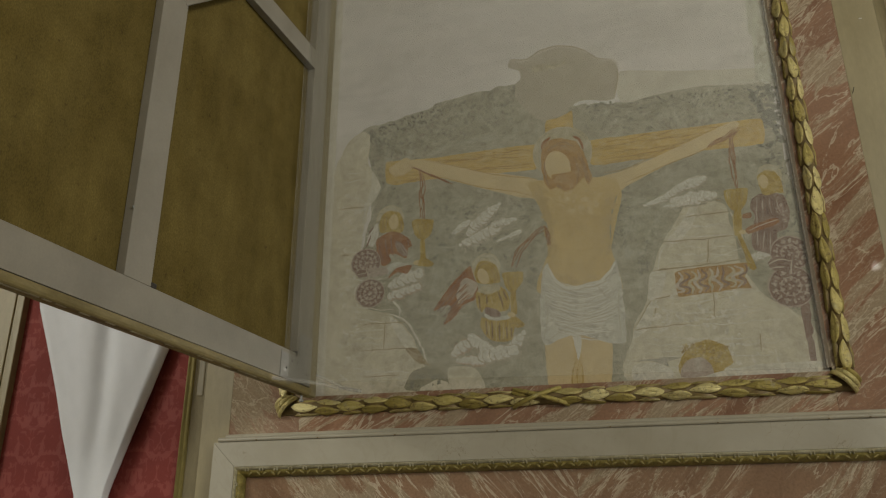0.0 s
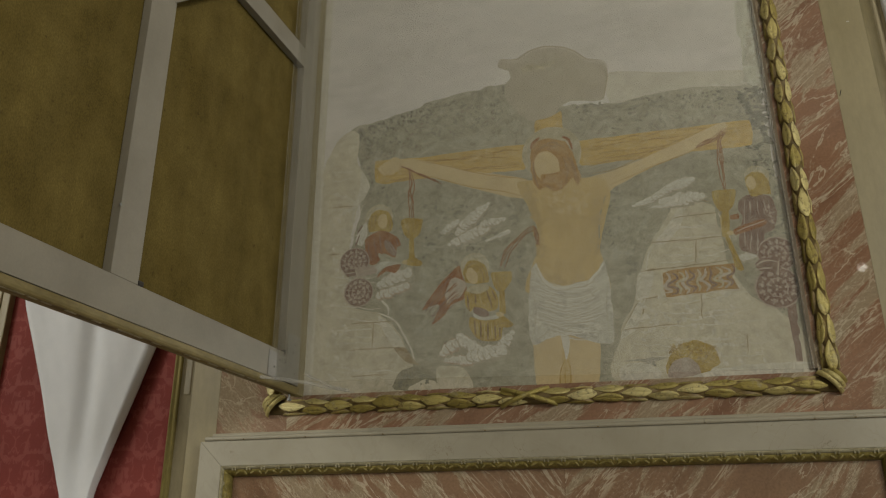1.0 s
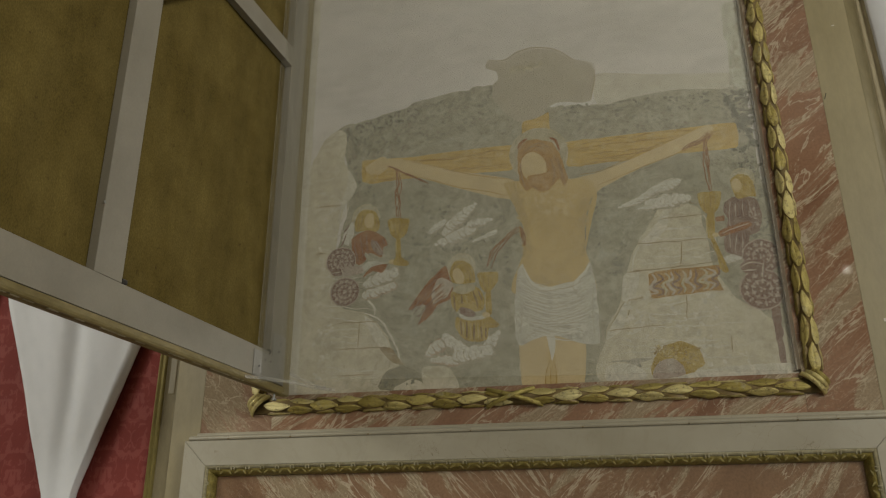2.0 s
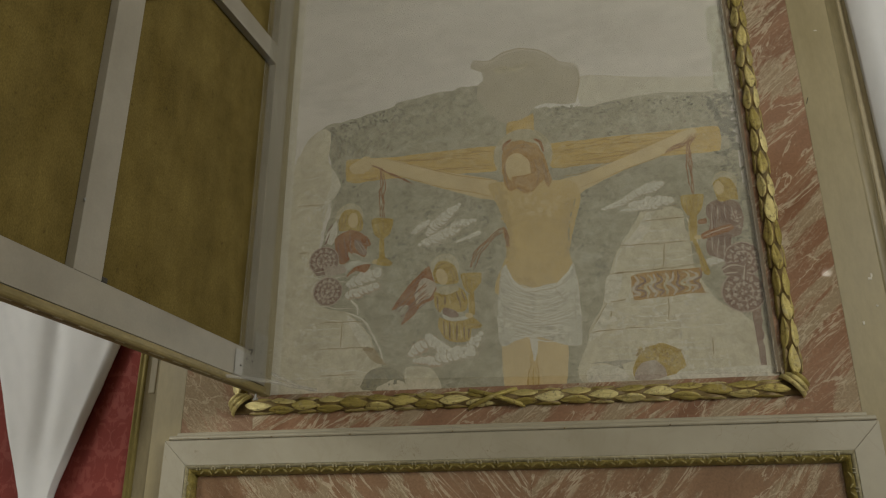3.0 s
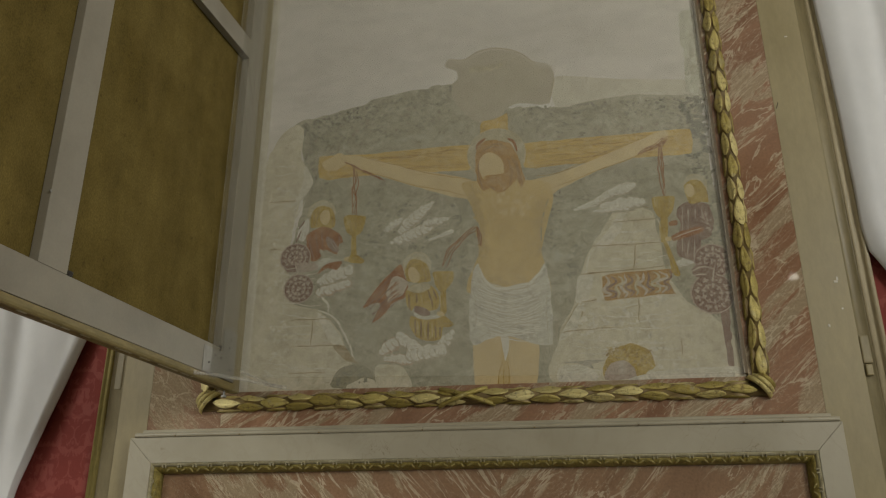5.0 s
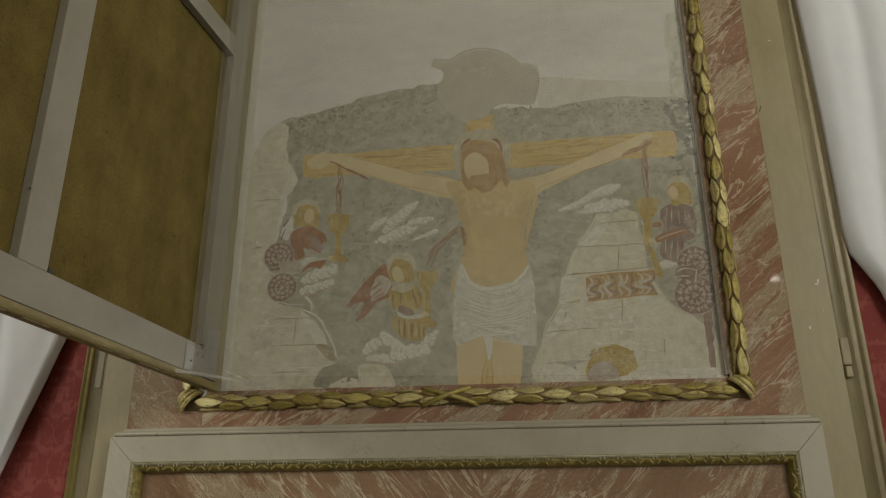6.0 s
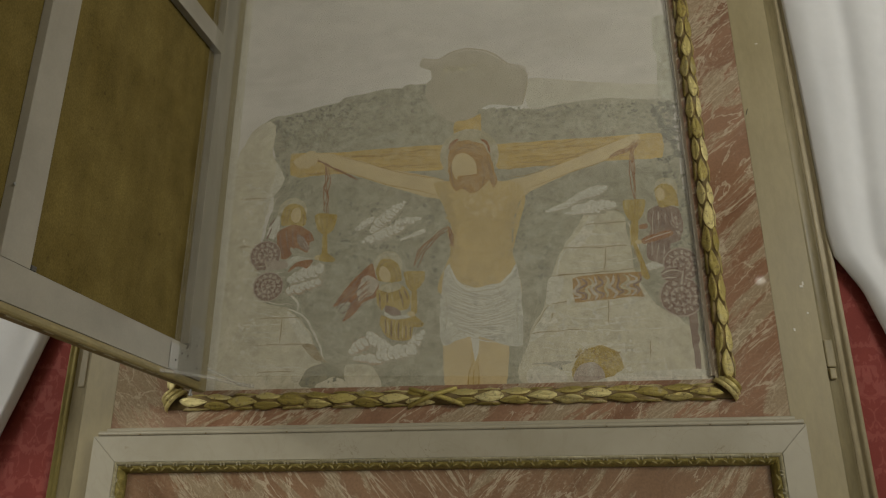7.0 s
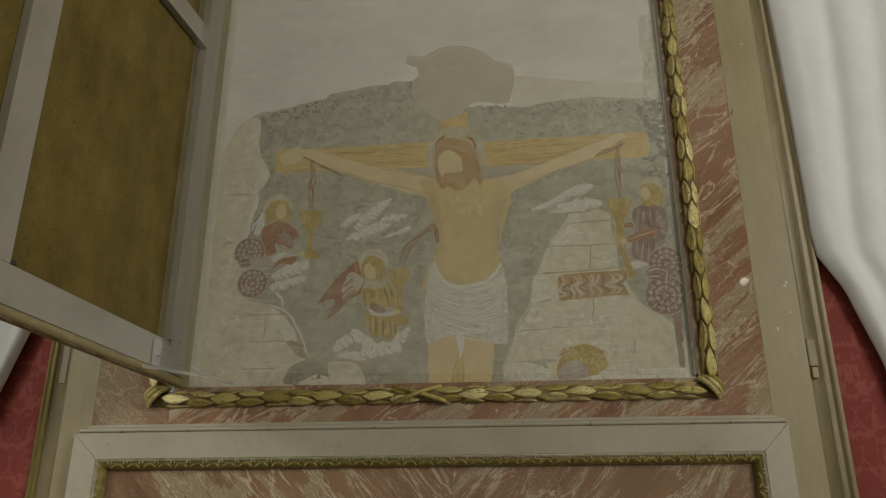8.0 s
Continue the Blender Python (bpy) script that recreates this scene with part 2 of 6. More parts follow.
def canvas_material():
    m, n, l, p = mat("old_lined_canvas")
    big = noise_node(n, l, 5.5, 8, 0.6)
    run = noise_node(n, l, 9, 6, 0.6, mapped(n, l, (1, 1.6, 0.35)))
    wv = n.new("ShaderNodeTexNoise")
    wv.inputs["Scale"].default_value = 330
    l.new(mapped(n, l, (1, 1, 0.5)), wv.inputs["Vector"])
    c = ramp(n, l, big, (0.3, (0.10, 0.072, 0.016)), (0.7, (0.16, 0.12, 0.033)))
    c = mix(n, l, 1.0, c, ramp(n, l, run, (0.3, grey(0.84)), (0.65, grey(1.05))), "MULTIPLY")
    spots = noise_node(n, l, 34, 6, 0.6)
    c = mix(n, l, ramp(n, l, spots, (0.63, grey(0)), (0.75, grey(0.6))), c, (0.05, 0.03, 0.01))
    c = mix(n, l, 1.0, c, ramp(n, l, wv.outputs[0], (0.3, grey(0.7)), (0.7, grey(1.1))), "MULTIPLY")
    l.new(c, p.inputs["Base Color"])
    p.inputs["Roughness"].default_value = 0.92
    p.inputs["Specular IOR Level"].default_value = 0.15
    bump(n, l, p, wv.outputs[0], 0.35, 0.002)
    return m


CANVAS = canvas_material()


def pane_material():
    """Clear acrylic sheet; a thin pale diffuse layer imitates its reflected haze."""
    m, n, l, p = mat("clear_acrylic")
    out = n["Material Output"]
    clear, shine, dust_haze, a, b = (n.new("ShaderNodeBsdf" + k) for k in ("Transparent", "Glossy", "Diffuse", "Transparent", "Transparent"))
    shine.inputs["Roughness"].default_value = 0.04
    dust_haze.inputs[0].default_value = (0.76, 0.72, 0.64, 1)
    clear.inputs[0].default_value = (0.97, 0.975, 0.96, 1)
    veil, top = n.new("ShaderNodeMixShader"), n.new("ShaderNodeMixShader")
    l.new(ramp(n, l, noise_node(n, l, 3.0, 5, 0.6), (0.3, grey(0.03)), (0.7, grey(0.065))), veil.inputs[0])
    l.new(clear.outputs[0], veil.inputs[1])
    l.new(dust_haze.outputs[0], veil.inputs[2])
    fres = n.new("ShaderNodeFresnel")
    fres.inputs[0].default_value = 1.45
    l.new(fres.outputs[0], top.inputs[0])
    l.new(veil.outputs[0], top.inputs[1])
    l.new(shine.outputs[0], top.inputs[2])
    l.new(top.outputs[0], out.inputs[0])
    n.remove(p), n.remove(a), n.remove(b)
    return m


ACRYLIC = pane_material()

# ---- building helpers ----
BASES = {}


def thing(name, base, label, category, group="", kind=""):
    ob = new(name)
    ob.empty_display_size = 0.1
    ob.location = base
    BASES[ob.name] = Vector(base)
    return tagged(ob, label, category, group, kind)


def part(name, bm, material, parent=None, label=""):
    """Links a bmesh in world places as one mesh under a thing or a part."""
    me = bpy.data.meshes.new(name)
    bmesh.ops.recalc_face_normals(bm, faces=bm.faces)
    bm.to_mesh(me)
    bm.free()
    me.materials.append(material)
    ob = new(name, me)
    base = BASES[parent.name] if parent else Vector((0, 0, 0))
    me.transform(Matrix.Translation(-base))
    if parent:
        ob.parent = parent
    BASES[ob.name] = base
    return tagged(ob, label)


def structure(name, bm, material, label, category):
    return tagged(part(name, bm, material), label, category, "", "structure")


def smooth(ob):
    for f in ob.data.polygons:
        f.use_smooth = True
    return ob


def box(lo, hi, bevel=0.0, bm=None):
    bm = bm or bmesh.new()
    got = bmesh.ops.create_cube(bm, size=1.0)["verts"]
    size = [max(1e-4, h - l) for l, h in zip(lo, hi)]
    mid = [(h + l) / 2 for l, h in zip(lo, hi)]
    for v in got:
        v.co = Vector((v.co.x * size[0] + mid[0], v.co.y * size[1] + mid[1], v.co.z * size[2] + mid[2]))
    if bevel:
        edges = {e for v in got for e in v.link_edges}
        bmesh.ops.bevel(bm, geom=list(edges), offset=bevel, segments=2, affect="EDGES", profile=0.5)
    return bm


def sweep(profile, a, b, up, out, mitre_a=0.0, mitre_b=0.0):
    """A moulding: the profile (out, up) run from a to b; mitres lengthen the ends by so much per unit of up."""
    bm = bmesh.new()
    a, b, up, out = Vector(a), Vector(b), Vector(up), Vector(out)
    way = (b - a).normalized()
    ends = []
    for end, k in ((a, -mitre_a), (b, mitre_b)):
        ends.append([bm.verts.new(end + out * o + up * u + way * (k * u)) for o, u in profile])
    n = len(profile)
    for i in range(n):
        j = (i + 1) % n
        bm.faces.new((ends[0][i], ends[0][j], ends[1][j], ends[1][i]))
    bm.faces.new(ends[0])
    bm.faces.new(ends[1][::-1])
    return bm


def rod(a, b, r, sides=12, bm=None):
    bm = bm or bmesh.new()
    a, b = Vector(a), Vector(b)
    got = bmesh.ops.create_cone(bm, cap_ends=True, segments=sides, radius1=r, radius2=r, depth=(b - a).length)["verts"]
    m = Matrix.Translation((a + b) / 2) @ (b - a).to_track_quat("Z", "Y").to_matrix().to_4x4()
    bmesh.ops.transform(bm, matrix=m, verts=got)
    return bm

from mathutils.geometry import delaunay_2d_cdt


# ---- the room ----
# Unseen, assumed shell: it closes the room and bounces the lamps' light.
structure("floor", box((-4.2, -7.2, -0.2), (6.2, 0.4, 0.0)), FLOOR_STONE, "unseen grey stone church floor", "floor")
structure("ceiling", box((-4.2, -7.2, 6.0), (6.2, 0.4, 6.2)), PLASTER_WALL, "unseen plain plastered ceiling", "ceiling")


def pierced(x0, x1, y0, y1, z0, z1):
    """An unseen side wall with a high opening cut for its area lamp."""
    bm = bmesh.new()
    for lo, hi in (((x0, -7, 0), (x1, 0.2, z0)), ((x0, -7, z1), (x1, 0.2, 6)), ((x0, -7, z0), (x1, y0, z1)), ((x0, y1, z0), (x1, 0.2, z1))):
        box(lo, hi, 0, bm)
    return bm


structure("wall_west", pierced(-4.2, -4.0, -5.4, -2.8, 2.9, 5.1), PLASTER_WALL, "unseen plain lime plaster side wall with an added lamp opening", "wall")
structure("wall_east", pierced(6.0, 6.2, -6.7, -4.1, 2.9, 5.1), PLASTER_WALL, "unseen plain lime plaster side wall with an added lamp opening", "wall")
structure("wall_south", box((-4.2, -7.2, 0), (6.2, -7, 6)), PLASTER_WALL, "unseen plain lime plaster back wall", "wall")
structure("wall_north", box((-4.2, 0.06, 0), (6.2, 0.2, 6.0)), PLASTER_WALL, "plastered wall behind the altar front", "wall")

# red damask hangings stretched flat beside the altar front
for x0, x1, nm in ((-1.172, -0.3835, "west"), (2.3325, 4.2, "east")):
    cloth = thing("damask_hanging", (x0, 0.02, 0.6), "red damask wall hanging stretched flat beside the pilaster", "wall hanging", "damask hangings")
    part("cloth", box((x0, 0.02, 0.6), (x1, 0.058, 5.6)), RED_DAMASK, cloth)

# ---- red marble altar front ----
MX0, MX1 = -0.185, 2.110          # marble field
FX0, FX1, FZ = 0.146, 1.887, 2.063  # fresco opening
TOP = 5.2
front = thing("marble_altar_front", (0.96, 0.0, 0.6), "polished red veined marble altar front round the fresco", "altar front")
part("marble_slab", box((FX1 + 0.003, 0, 1.929), (MX1, 0.06, TOP), 0.0004), MARBLE_RIGHT, front)
part("marble_slab", box((MX0, 0, 1.929), (0.088, 0.06, TOP), 0.0004), MARBLE_LEFT, front)
part("marble_slab", box((0.0885, 0, 1.929), (FX1 + 0.0025, 0.06, FZ), 0.0004), MARBLE_SILL, front)
part("core", box((MX0 - 0.02, 0.012, 0.6), (MX1 + 0.02, 0.06, 1.93)), PLASTER_WALL, front)

# white marble cornice and surround of the lower panel
ledge = thing("white_marble_surround", (0.97, -0.05, 0.7), "yellowed white marble surround with a small cornice under the fresco", "marble surround")
crown = [(0.0, 1.9195), (0.040, 1.9195), (0.056, 1.9195), (0.062, 1.9175), (0.066, 1.913), (0.0665, 1.909), (0.065, 1.905), (0.061, 1.9026), (0.0, 1.9024)]
step = [(0.0, 1.932), (0.035, 1.932), (0.039, 1.9305), (0.041, 1.927), (0.041, 1.923), (0.046, 1.9205), (0.048, 1.9198), (0.0, 1.9198)]
joints = (-0.191, -0.041, 0.19, 0.47, 0.822, 1.19, 1.52, 1.842, 1.958, 2.128)
part("cornice_fillet", sweep(step, (-0.175, 0, 0), (0.818, 0, 0), (0, 0, 1), (0, -1, 0)), WHITE_MARBLE, ledge)
part("cornice_fillet", sweep(step, (0.8185, 0, 0), (2.110, 0, 0), (0, 0, 1), (0, -1, 0)), WHITE_MARBLE, ledge)
for a, b in zip(joints, joints[1:]):
    part("cornice_block", sweep(crown, (a + 0.0005, 0, 0), (b - 0.0005, 0, 0), (0, 0, 1), (0, -1, 0)), WHITE_MARBLE, ledge)
SX0, SX1, SI0, SI1 = -0.208, 2.134, -0.1215, 2.051
zt, zi = 1.902, 1.816


def frame_piece(quad, y0, y1):
    bm = bmesh.new()
    f = [bm.verts.new((x, y0, z)) for x, z in quad]
    g = [bm.verts.new((x, y1, z)) for x, z in quad]
    bm.faces.new(f), bm.faces.new(g[::-1])
    for i in range(4):
        j = (i + 1) % 4
        bm.faces.new((f[i], f[j], g[j], g[i]))
    bmesh.ops.bevel(bm, geom=list(bm.edges), offset=0.0008, segments=1, affect="EDGES", profile=0.5)
    return bm


part("top_rail", frame_piece([(SX0, zt), (SX1, zt), (SI1, zi), (SI0, zi)], -0.06, 0.01), WHITE_MARBLE, ledge)
part("side_stile", frame_piece([(SX0, zt - 0.0003), (SI0 - 0.0003, zi - 0.0003), (SI0 - 0.0003, 0.7), (SX0, 0.7)], -0.0615, 0.01), WHITE_MARBLE, ledge)
part("side_stile", frame_piece([(SX1, zt - 0.0003), (SI1 + 0.0003, zi - 0.0003), (SI1 + 0.0003, 0.7), (SX1, 0.7)], -0.0615, 0.01), WHITE_MARBLE, ledge)

panel = thing("lower_marble_panel", (0.97, 0, 0.7), "bookmatched red veined marble panel in a gilded moulding", "marble panel")
part("marble_slab", box((SI0, -0.024, 0.7), (1.072, 0.012, zi)), MARBLE_PANEL_A, panel)
part("marble_slab", box((1.0725, -0.024, 0.7), (SI1, 0.012, zi)), MARBLE_PANEL_B, panel)

# gilded moulding round the lower panel, with a row of small leaves
mould = thing("gilded_moulding", (0.97, -0.02, 0.7), "worn gilded leaf moulding round the lower marble panel", "moulding")
edge_prof = [(0.0, -0.0005), (0.0355, -0.0005), (0.0375, -0.005), (0.0355, -0.0115), (0.0, -0.0115)]
for a, b, side in (((SI0, zi), (SI1, zi), (0, 0, 1)), ((SI0, zi), (SI0, 0.7), (-1, 0, 0)), ((SI1, zi), (SI1, 0.7), (1, 0, 0))):
    smooth(part("worn_edge", sweep(edge_prof, (a[0], -0.024, a[1]), (b[0], -0.024, b[1]), side, (0, -1, 0), 1.0, 1.0 if side[2] else 0), PALE_GILT, mould, "pale rubbed edge"))
prof = [(0.0, -0.0118), (0.031, -0.0118), (0.033, -0.0145), (0.030, -0.022), (0.022, -0.029), (0.010, -0.033), (0.0, -0.034)]
smooth(part("moulding_run", sweep(prof, (SI0, -0.024, zi), (SI1, -0.024, zi), (0, 0, 1), (0, -1, 0), 1.0, 1.0), GOLD_FRAME, mould))
smooth(part("moulding_run", sweep(prof, (SI0, -0.024, zi), (SI0, -0.024, 0.7), (-1, 0, 0), (0, -1, 0), 1.0, 0), GOLD_FRAME, mould))
smooth(part("moulding_run", sweep(prof, (SI1, -0.024, zi), (SI1, -0.024, 0.7), (1, 0, 0), (0, -1, 0), 1.0, 0), GOLD_FRAME, mould))

# ---- pilasters ----


def pilaster(x, side, label):
    """Cream pilaster; x is the edge at the marble, side the way it runs."""
    ob = thing("pilaster", (x, 0, 0.3), label, "pilaster", "pilasters beside the altar front")

    def run(o0, o1, y, m, name, bev=0.003):
        a, b = sorted((x + side * o0, x + side * o1))
        return part(name, box((a, y, 0.3), (b, 0.058, 5.3), bev), m, ob)
    wide = 0.137 if side > 0 else 0.1125
    run(0.0, wide, -0.0006, PILASTER, "shaft", 0.0003)

    def moulding(name, profile, m, label):
        smooth(part(name, sweep([(o, u) for u, o in profile], (x, 0, 0.3), (x, 0, 5.3), (side, 0, 0), (0, -1, 0)), m, ob, label))
    if side > 0:
        # this cove is a darker olive than the shaft
        cove = [(0.1372, 0.0004), (0.140, -0.004), (0.147, -0.0065), (0.157, -0.007), (0.167, -0.0055), (0.173, -0.003), (0.175, -0.001), (0.175, -0.057), (0.1372, -0.057)]
        moulding("cove", cove, COVE_OLIVE, "dark olive painted cove")
        roll = [(0.1752, -0.001), (0.180, 0.002), (0.188, 0.002), (0.194, -0.002), (0.200, -0.003), (0.2015, 0.004), (0.206, 0.010), (0.213, 0.011), (0.219, 0.007), (0.2215, 0.0), (0.2215, -0.057), (0.1752, -0.057)]
        moulding("edge_moulding", roll, PILASTER_EDGE, "cream edge moulding, lightened against the drape's shade")
    else:
        # this cove is a darker grey-brown than the shaft
        cove = [(0.1127, 0.0004), (0.116, -0.003), (0.124, -0.005), (0.138, -0.0055), (0.150, -0.004), (0.160, -0.001), (0.1625, 0.001), (0.1625, -0.057), (0.1127, -0.057)]
        moulding("cove", cove, COVE_GREY, "grey-brown painted cove")
        roll = [(0.1627, 0.001), (0.166, 0.007), (0.172, 0.009), (0.177, 0.006), (0.179, 0.002), (0.183, 0.002), (0.187, 0.007), (0.192, 0.008), (0.1965, 0.003), (0.198, -0.004), (0.198, -0.057), (0.1627, -0.057)]
        moulding("gilded_edge", roll, GILT_EDGE, "dull olive gilded edge moulding")
    return ob


pilaster(MX1 + 0.0002, 1, "cream painted pilaster with a rolled edge and an iron catch")
pilaster(MX0 - 0.0002, -1, "cream painted pilaster with a rolled edge beside the open painting")
outer = thing("pilaster", (-1.5, 0, 0.3), "cream painted pilaster at the end of the damask", "pilaster", "pilasters beside the altar front")
part("shaft", box((-1.9, -0.008, 0.3), (-1.218, 0.058, 5.3), 0.003), PILASTER, outer)
part("edge_roll", box((-1.2178, -0.003, 0.3), (-1.201, 0.058, 5.3), 0.005), PILASTER, outer)
part("bead", box((-1.2008, -0.010, 0.3), (-1.1725, 0.058, 5.3), 0.004), PILASTER, outer)

FLAKES = ((2.210, 2.372, 0.006, 0.004), (2.216, 2.383, 0.003, 0.006), (2.216, 2.278, 0.003, 0.003), (2.165, 2.222, 0.003, 0.005), (2.194, 3.35, 0.005, 0.002))
# catches on the pilasters
for x, z0, z1 in ((2.263, 2.092, 2.186), (-0.322, 2.085, 2.26)):
    catch = thing("wall_catch", (x, -0.005, z0), "painted-over wooden catch block on the pilaster", "catch", "pilaster catches")
    part("block", box((x - 0.015, -0.005 if x > 0 else 0.002, z0), (x + 0.015, 0.010, z1), 0.005), COVE_OLIVE if x > 0 else COVE_GREY, catch)
    if x > 0:
        part("peg", box((x - 0.012, -0.010, z0 - 0.040), (x + 0.009, 0.006, z0 - 0.003), 0.004), PILASTER, catch, "small square peg")
# brown chips at the cornice joints
for jx in joints[1:-1]:
    part("chip", box((jx - 0.0025, -0.0682, 1.9035), (jx + 0.0025, -0.0625, 1.9075), 0.0006), BOLE, ledge, "small brown chip at a joint")
# flakes of bare plaster on the pilaster
flakes = thing("paint_flakes", (2.215, -0.001, 2.2), "small pale flakes where the pilaster paint is lost", "paint flakes")
for fx, fz, fw, fh in FLAKES:
    part("flake", box((fx - fw, -0.0022, fz - fh), (fx + fw, 0.0, fz + fh), 0.0008), PLASTER_WALL, flakes)
nailthing = thing("wall_nail", (2.117, -0.004, 3.05), "small bent iron nail in the pilaster", "nail")
part("shank", rod((2.117, 0.0, 3.045), (2.121, -0.014, 3.062), 0.0012, 6), SCREW, nailthing)

# ---- fresco ----
fresco = thing("fresco", (0.96, 0.012, FZ), "faded worn fresco with a timber cross on grey-green ground", "fresco")
GROUND = fresco_paint("bare_lime_plaster", (0.488, 0.46, 0.413), (0.608, 0.58, 0.537), (0.628, 0.602, 0.56), 0.15, 3.0, (0.5, 1, 1.3), 0.3)
part("plaster_ground", box((0.09, 0.012, FZ), (FX1, 0.058, TOP)), GROUND, fresco)
laid = []       # reach and layer of each patch laid so far
STEP_OUT = 0.00004


def next_layer(points, layers=1):
    """The layer above all that lie under these places."""
    xs, zs = [p[0] for p in points], [p[1] for p in points]
    reach = (min(xs) - 0.01, max(xs) + 0.01, min(zs) - 0.01, max(zs) + 0.01)
    k = 1 + max([q for r, q in laid if r[0] < reach[1] and reach[0] < r[1] and r[2] < reach[3] and reach[2] < r[3]], default=0)
    laid.append((reach, k + layers - 1))
    return 0.0117 - STEP_OUT * k


def outline(points, jag, curl=0.35, seed=0):
    """A closed line through the points, rounded by curl and frayed by jag metres."""
    pts = [Vector((x, 0, z)) for x, z in points]
    n, out = len(pts), []
    for i in range(n):
        p0, p1, p2, p3 = pts[i - 1], pts[i], pts[(i + 1) % n], pts[(i + 2) % n]
        m1, m2 = (p2 - p0) * curl, (p3 - p1) * curl
        steps = max(2, min(14, int((p2 - p1).length / 0.012)))
        for s in range(steps):
            t = s / steps
            q = (2 * t ** 3 - 3 * t * t + 1) * p1 + (t ** 3 - 2 * t * t + t) * m1 + (3 * t * t - 2 * t ** 3) * p2 + (t ** 3 - t * t) * m2
            if jag:
                q = q + jag * noise.noise_vector(q * 38 + Vector((seed, 0, 0))) + 0.5 * jag * noise.noise_vector(q * 110)
            out.append((q.x, q.z))
    return out


def paint(name, points, material, jag=0.003, curl=0.35, label=""):
    """A patch of paint, a hair above what was painted before it."""
    y = next_layer(points)
    bm = bmesh.new()
    ring = outline(points, jag, curl, len(laid))
    ring = [Vector((min(max(x, 0.092), FX1 - 0.001), max(z, FZ + 0.001))) for x, z in ring]
    spots, _, tris, *_ = delaunay_2d_cdt(ring, [], [list(range(len(ring)))], 1, 1e-5)
    verts = [bm.verts.new((p.x, y, p.y)) for p in spots]
    for tri in tris:
        bm.faces.new([verts[k] for k in tri])
    return part(name, bm, material, fresco, label)


def oval(x, z, rx, rz, turn=0.0, n=14):
    c, s = math.cos(radians(turn)), math.sin(radians(turn))
    return [(x + c * rx * math.cos(a) - s * rz * math.sin(a), z + s * rx * math.cos(a) + c * rz * math.sin(a)) for a in (2 * math.pi * i / n for i in range(n))]


def strokes(name, lines, width, material, taper=True, wave=0.0, label=""):
    """Brush lines in one part: each a run of places, thin at its ends."""
    y = next_layer([p for line in lines for p in line])
    bm = bmesh.new()
    for k, line in enumerate(lines):
        pts = [Vector((x, 0, z)) for x, z in line]
        fine = []
        for i in range(len(pts) - 1):
            p0, p1, p2, p3 = pts[max(i - 1, 0)], pts[i], pts[i + 1], pts[min(i + 2, len(pts) - 1)]
            for s in range(6):
                t = s / 6
                fine.append(0.5 * (2 * p1 + (p2 - p0) * t + (2 * p0 - 5 * p1 + 4 * p2 - p3) * t * t + (3 * p1 - p0 - 3 * p2 + p3) * t ** 3))
        fine.append(pts[-1])
        last = None
        for i, q in enumerate(fine):
            way = (fine[min(i + 1, len(fine) - 1)] - fine[max(i - 1, 0)]).normalized()
            side = Vector((-way.z, 0, way.x))
            t = i / (len(fine) - 1)
            w = width * (0.25 + 0.75 * math.sin(math.pi * min(max(t, 0.02), 0.98)) ** 0.6 if taper else 1.0) * (1 + 0.35 * noise.noise(q * 60 + Vector((k, 0, 0))))
            q = q + side * wave * noise.noise(q * 30 + Vector((k * 3.1, 0, 0)))
            two = [bm.verts.new((min(max(c.x, 0.092), FX1 - 0.001), y - (k % 24) * 1.5e-6, max(c.z, FZ + 0.001))) for c in (q + side * w / 2, q - side * w / 2)]
            if last:
                bm.faces.new((last[0], last[1], two[1], two[0]))
            last = two
    return tagged(part(name, bm, material, fresco, label), "", "", "", "stuff")


def hatch(ax, az, bx, bz, cx, cz, dx, dz, count, sag, loose, seed):
    """Lines from the edge a-b over to the edge c-d, sagging and a little loose."""
    rnd = random.Random(seed)
    out = []
    for k in range(count):
        t, s = (k + 0.5) / count + rnd.uniform(-0.4, 0.4) / count, (k + 0.5) / count + rnd.uniform(-1.2, 1.2) / count
        t0, t1 = sorted((rnd.uniform(0, 0.22), rnd.uniform(0.72, 1)))
        p, q = Vector((ax + (bx - ax) * t, az + (bz - az) * t)), Vector((cx + (dx - cx) * s, cz + (dz - cz) * s))
        mid = rnd.uniform(-loose, loose)
        out.append([tuple(p.lerp(q, u) + Vector((0, (sag + mid) * 4 * u * (1 - u)))) for u in (t0 + (t1 - t0) * i / 4 for i in range(5))])
    return out


def flat_patches(name, patches, y, step, material, rag=0.3):
    """Small ragged patches in one part, each a hair before the last; patches: (sheet, (x, z, long, high, turn))."""
    bm = bmesh.new()
    for k, (x, z, a, b, turn) in patches:
        c, q = math.cos(turn), math.sin(turn)
        ring = []
        for i in range(12):
            w = 2 * math.pi * i / 12
            r = 1 + rag * noise.noise(Vector((x * 90 + math.cos(w) * 1.6, k * 1.7, z * 90 + math.sin(w) * 1.6)))
            u, v = a * r * math.cos(w), b * r * math.sin(w)
            ring.append(bm.verts.new((min(max(x + c * u - q * v, 0.092), FX1 - 0.001), y - k * step, max(z + q * u + c * v, FZ + 0.001))))
        bm.faces.new(ring)
    return tagged(part(name, bm, material, fresco), "", "", "", "stuff")


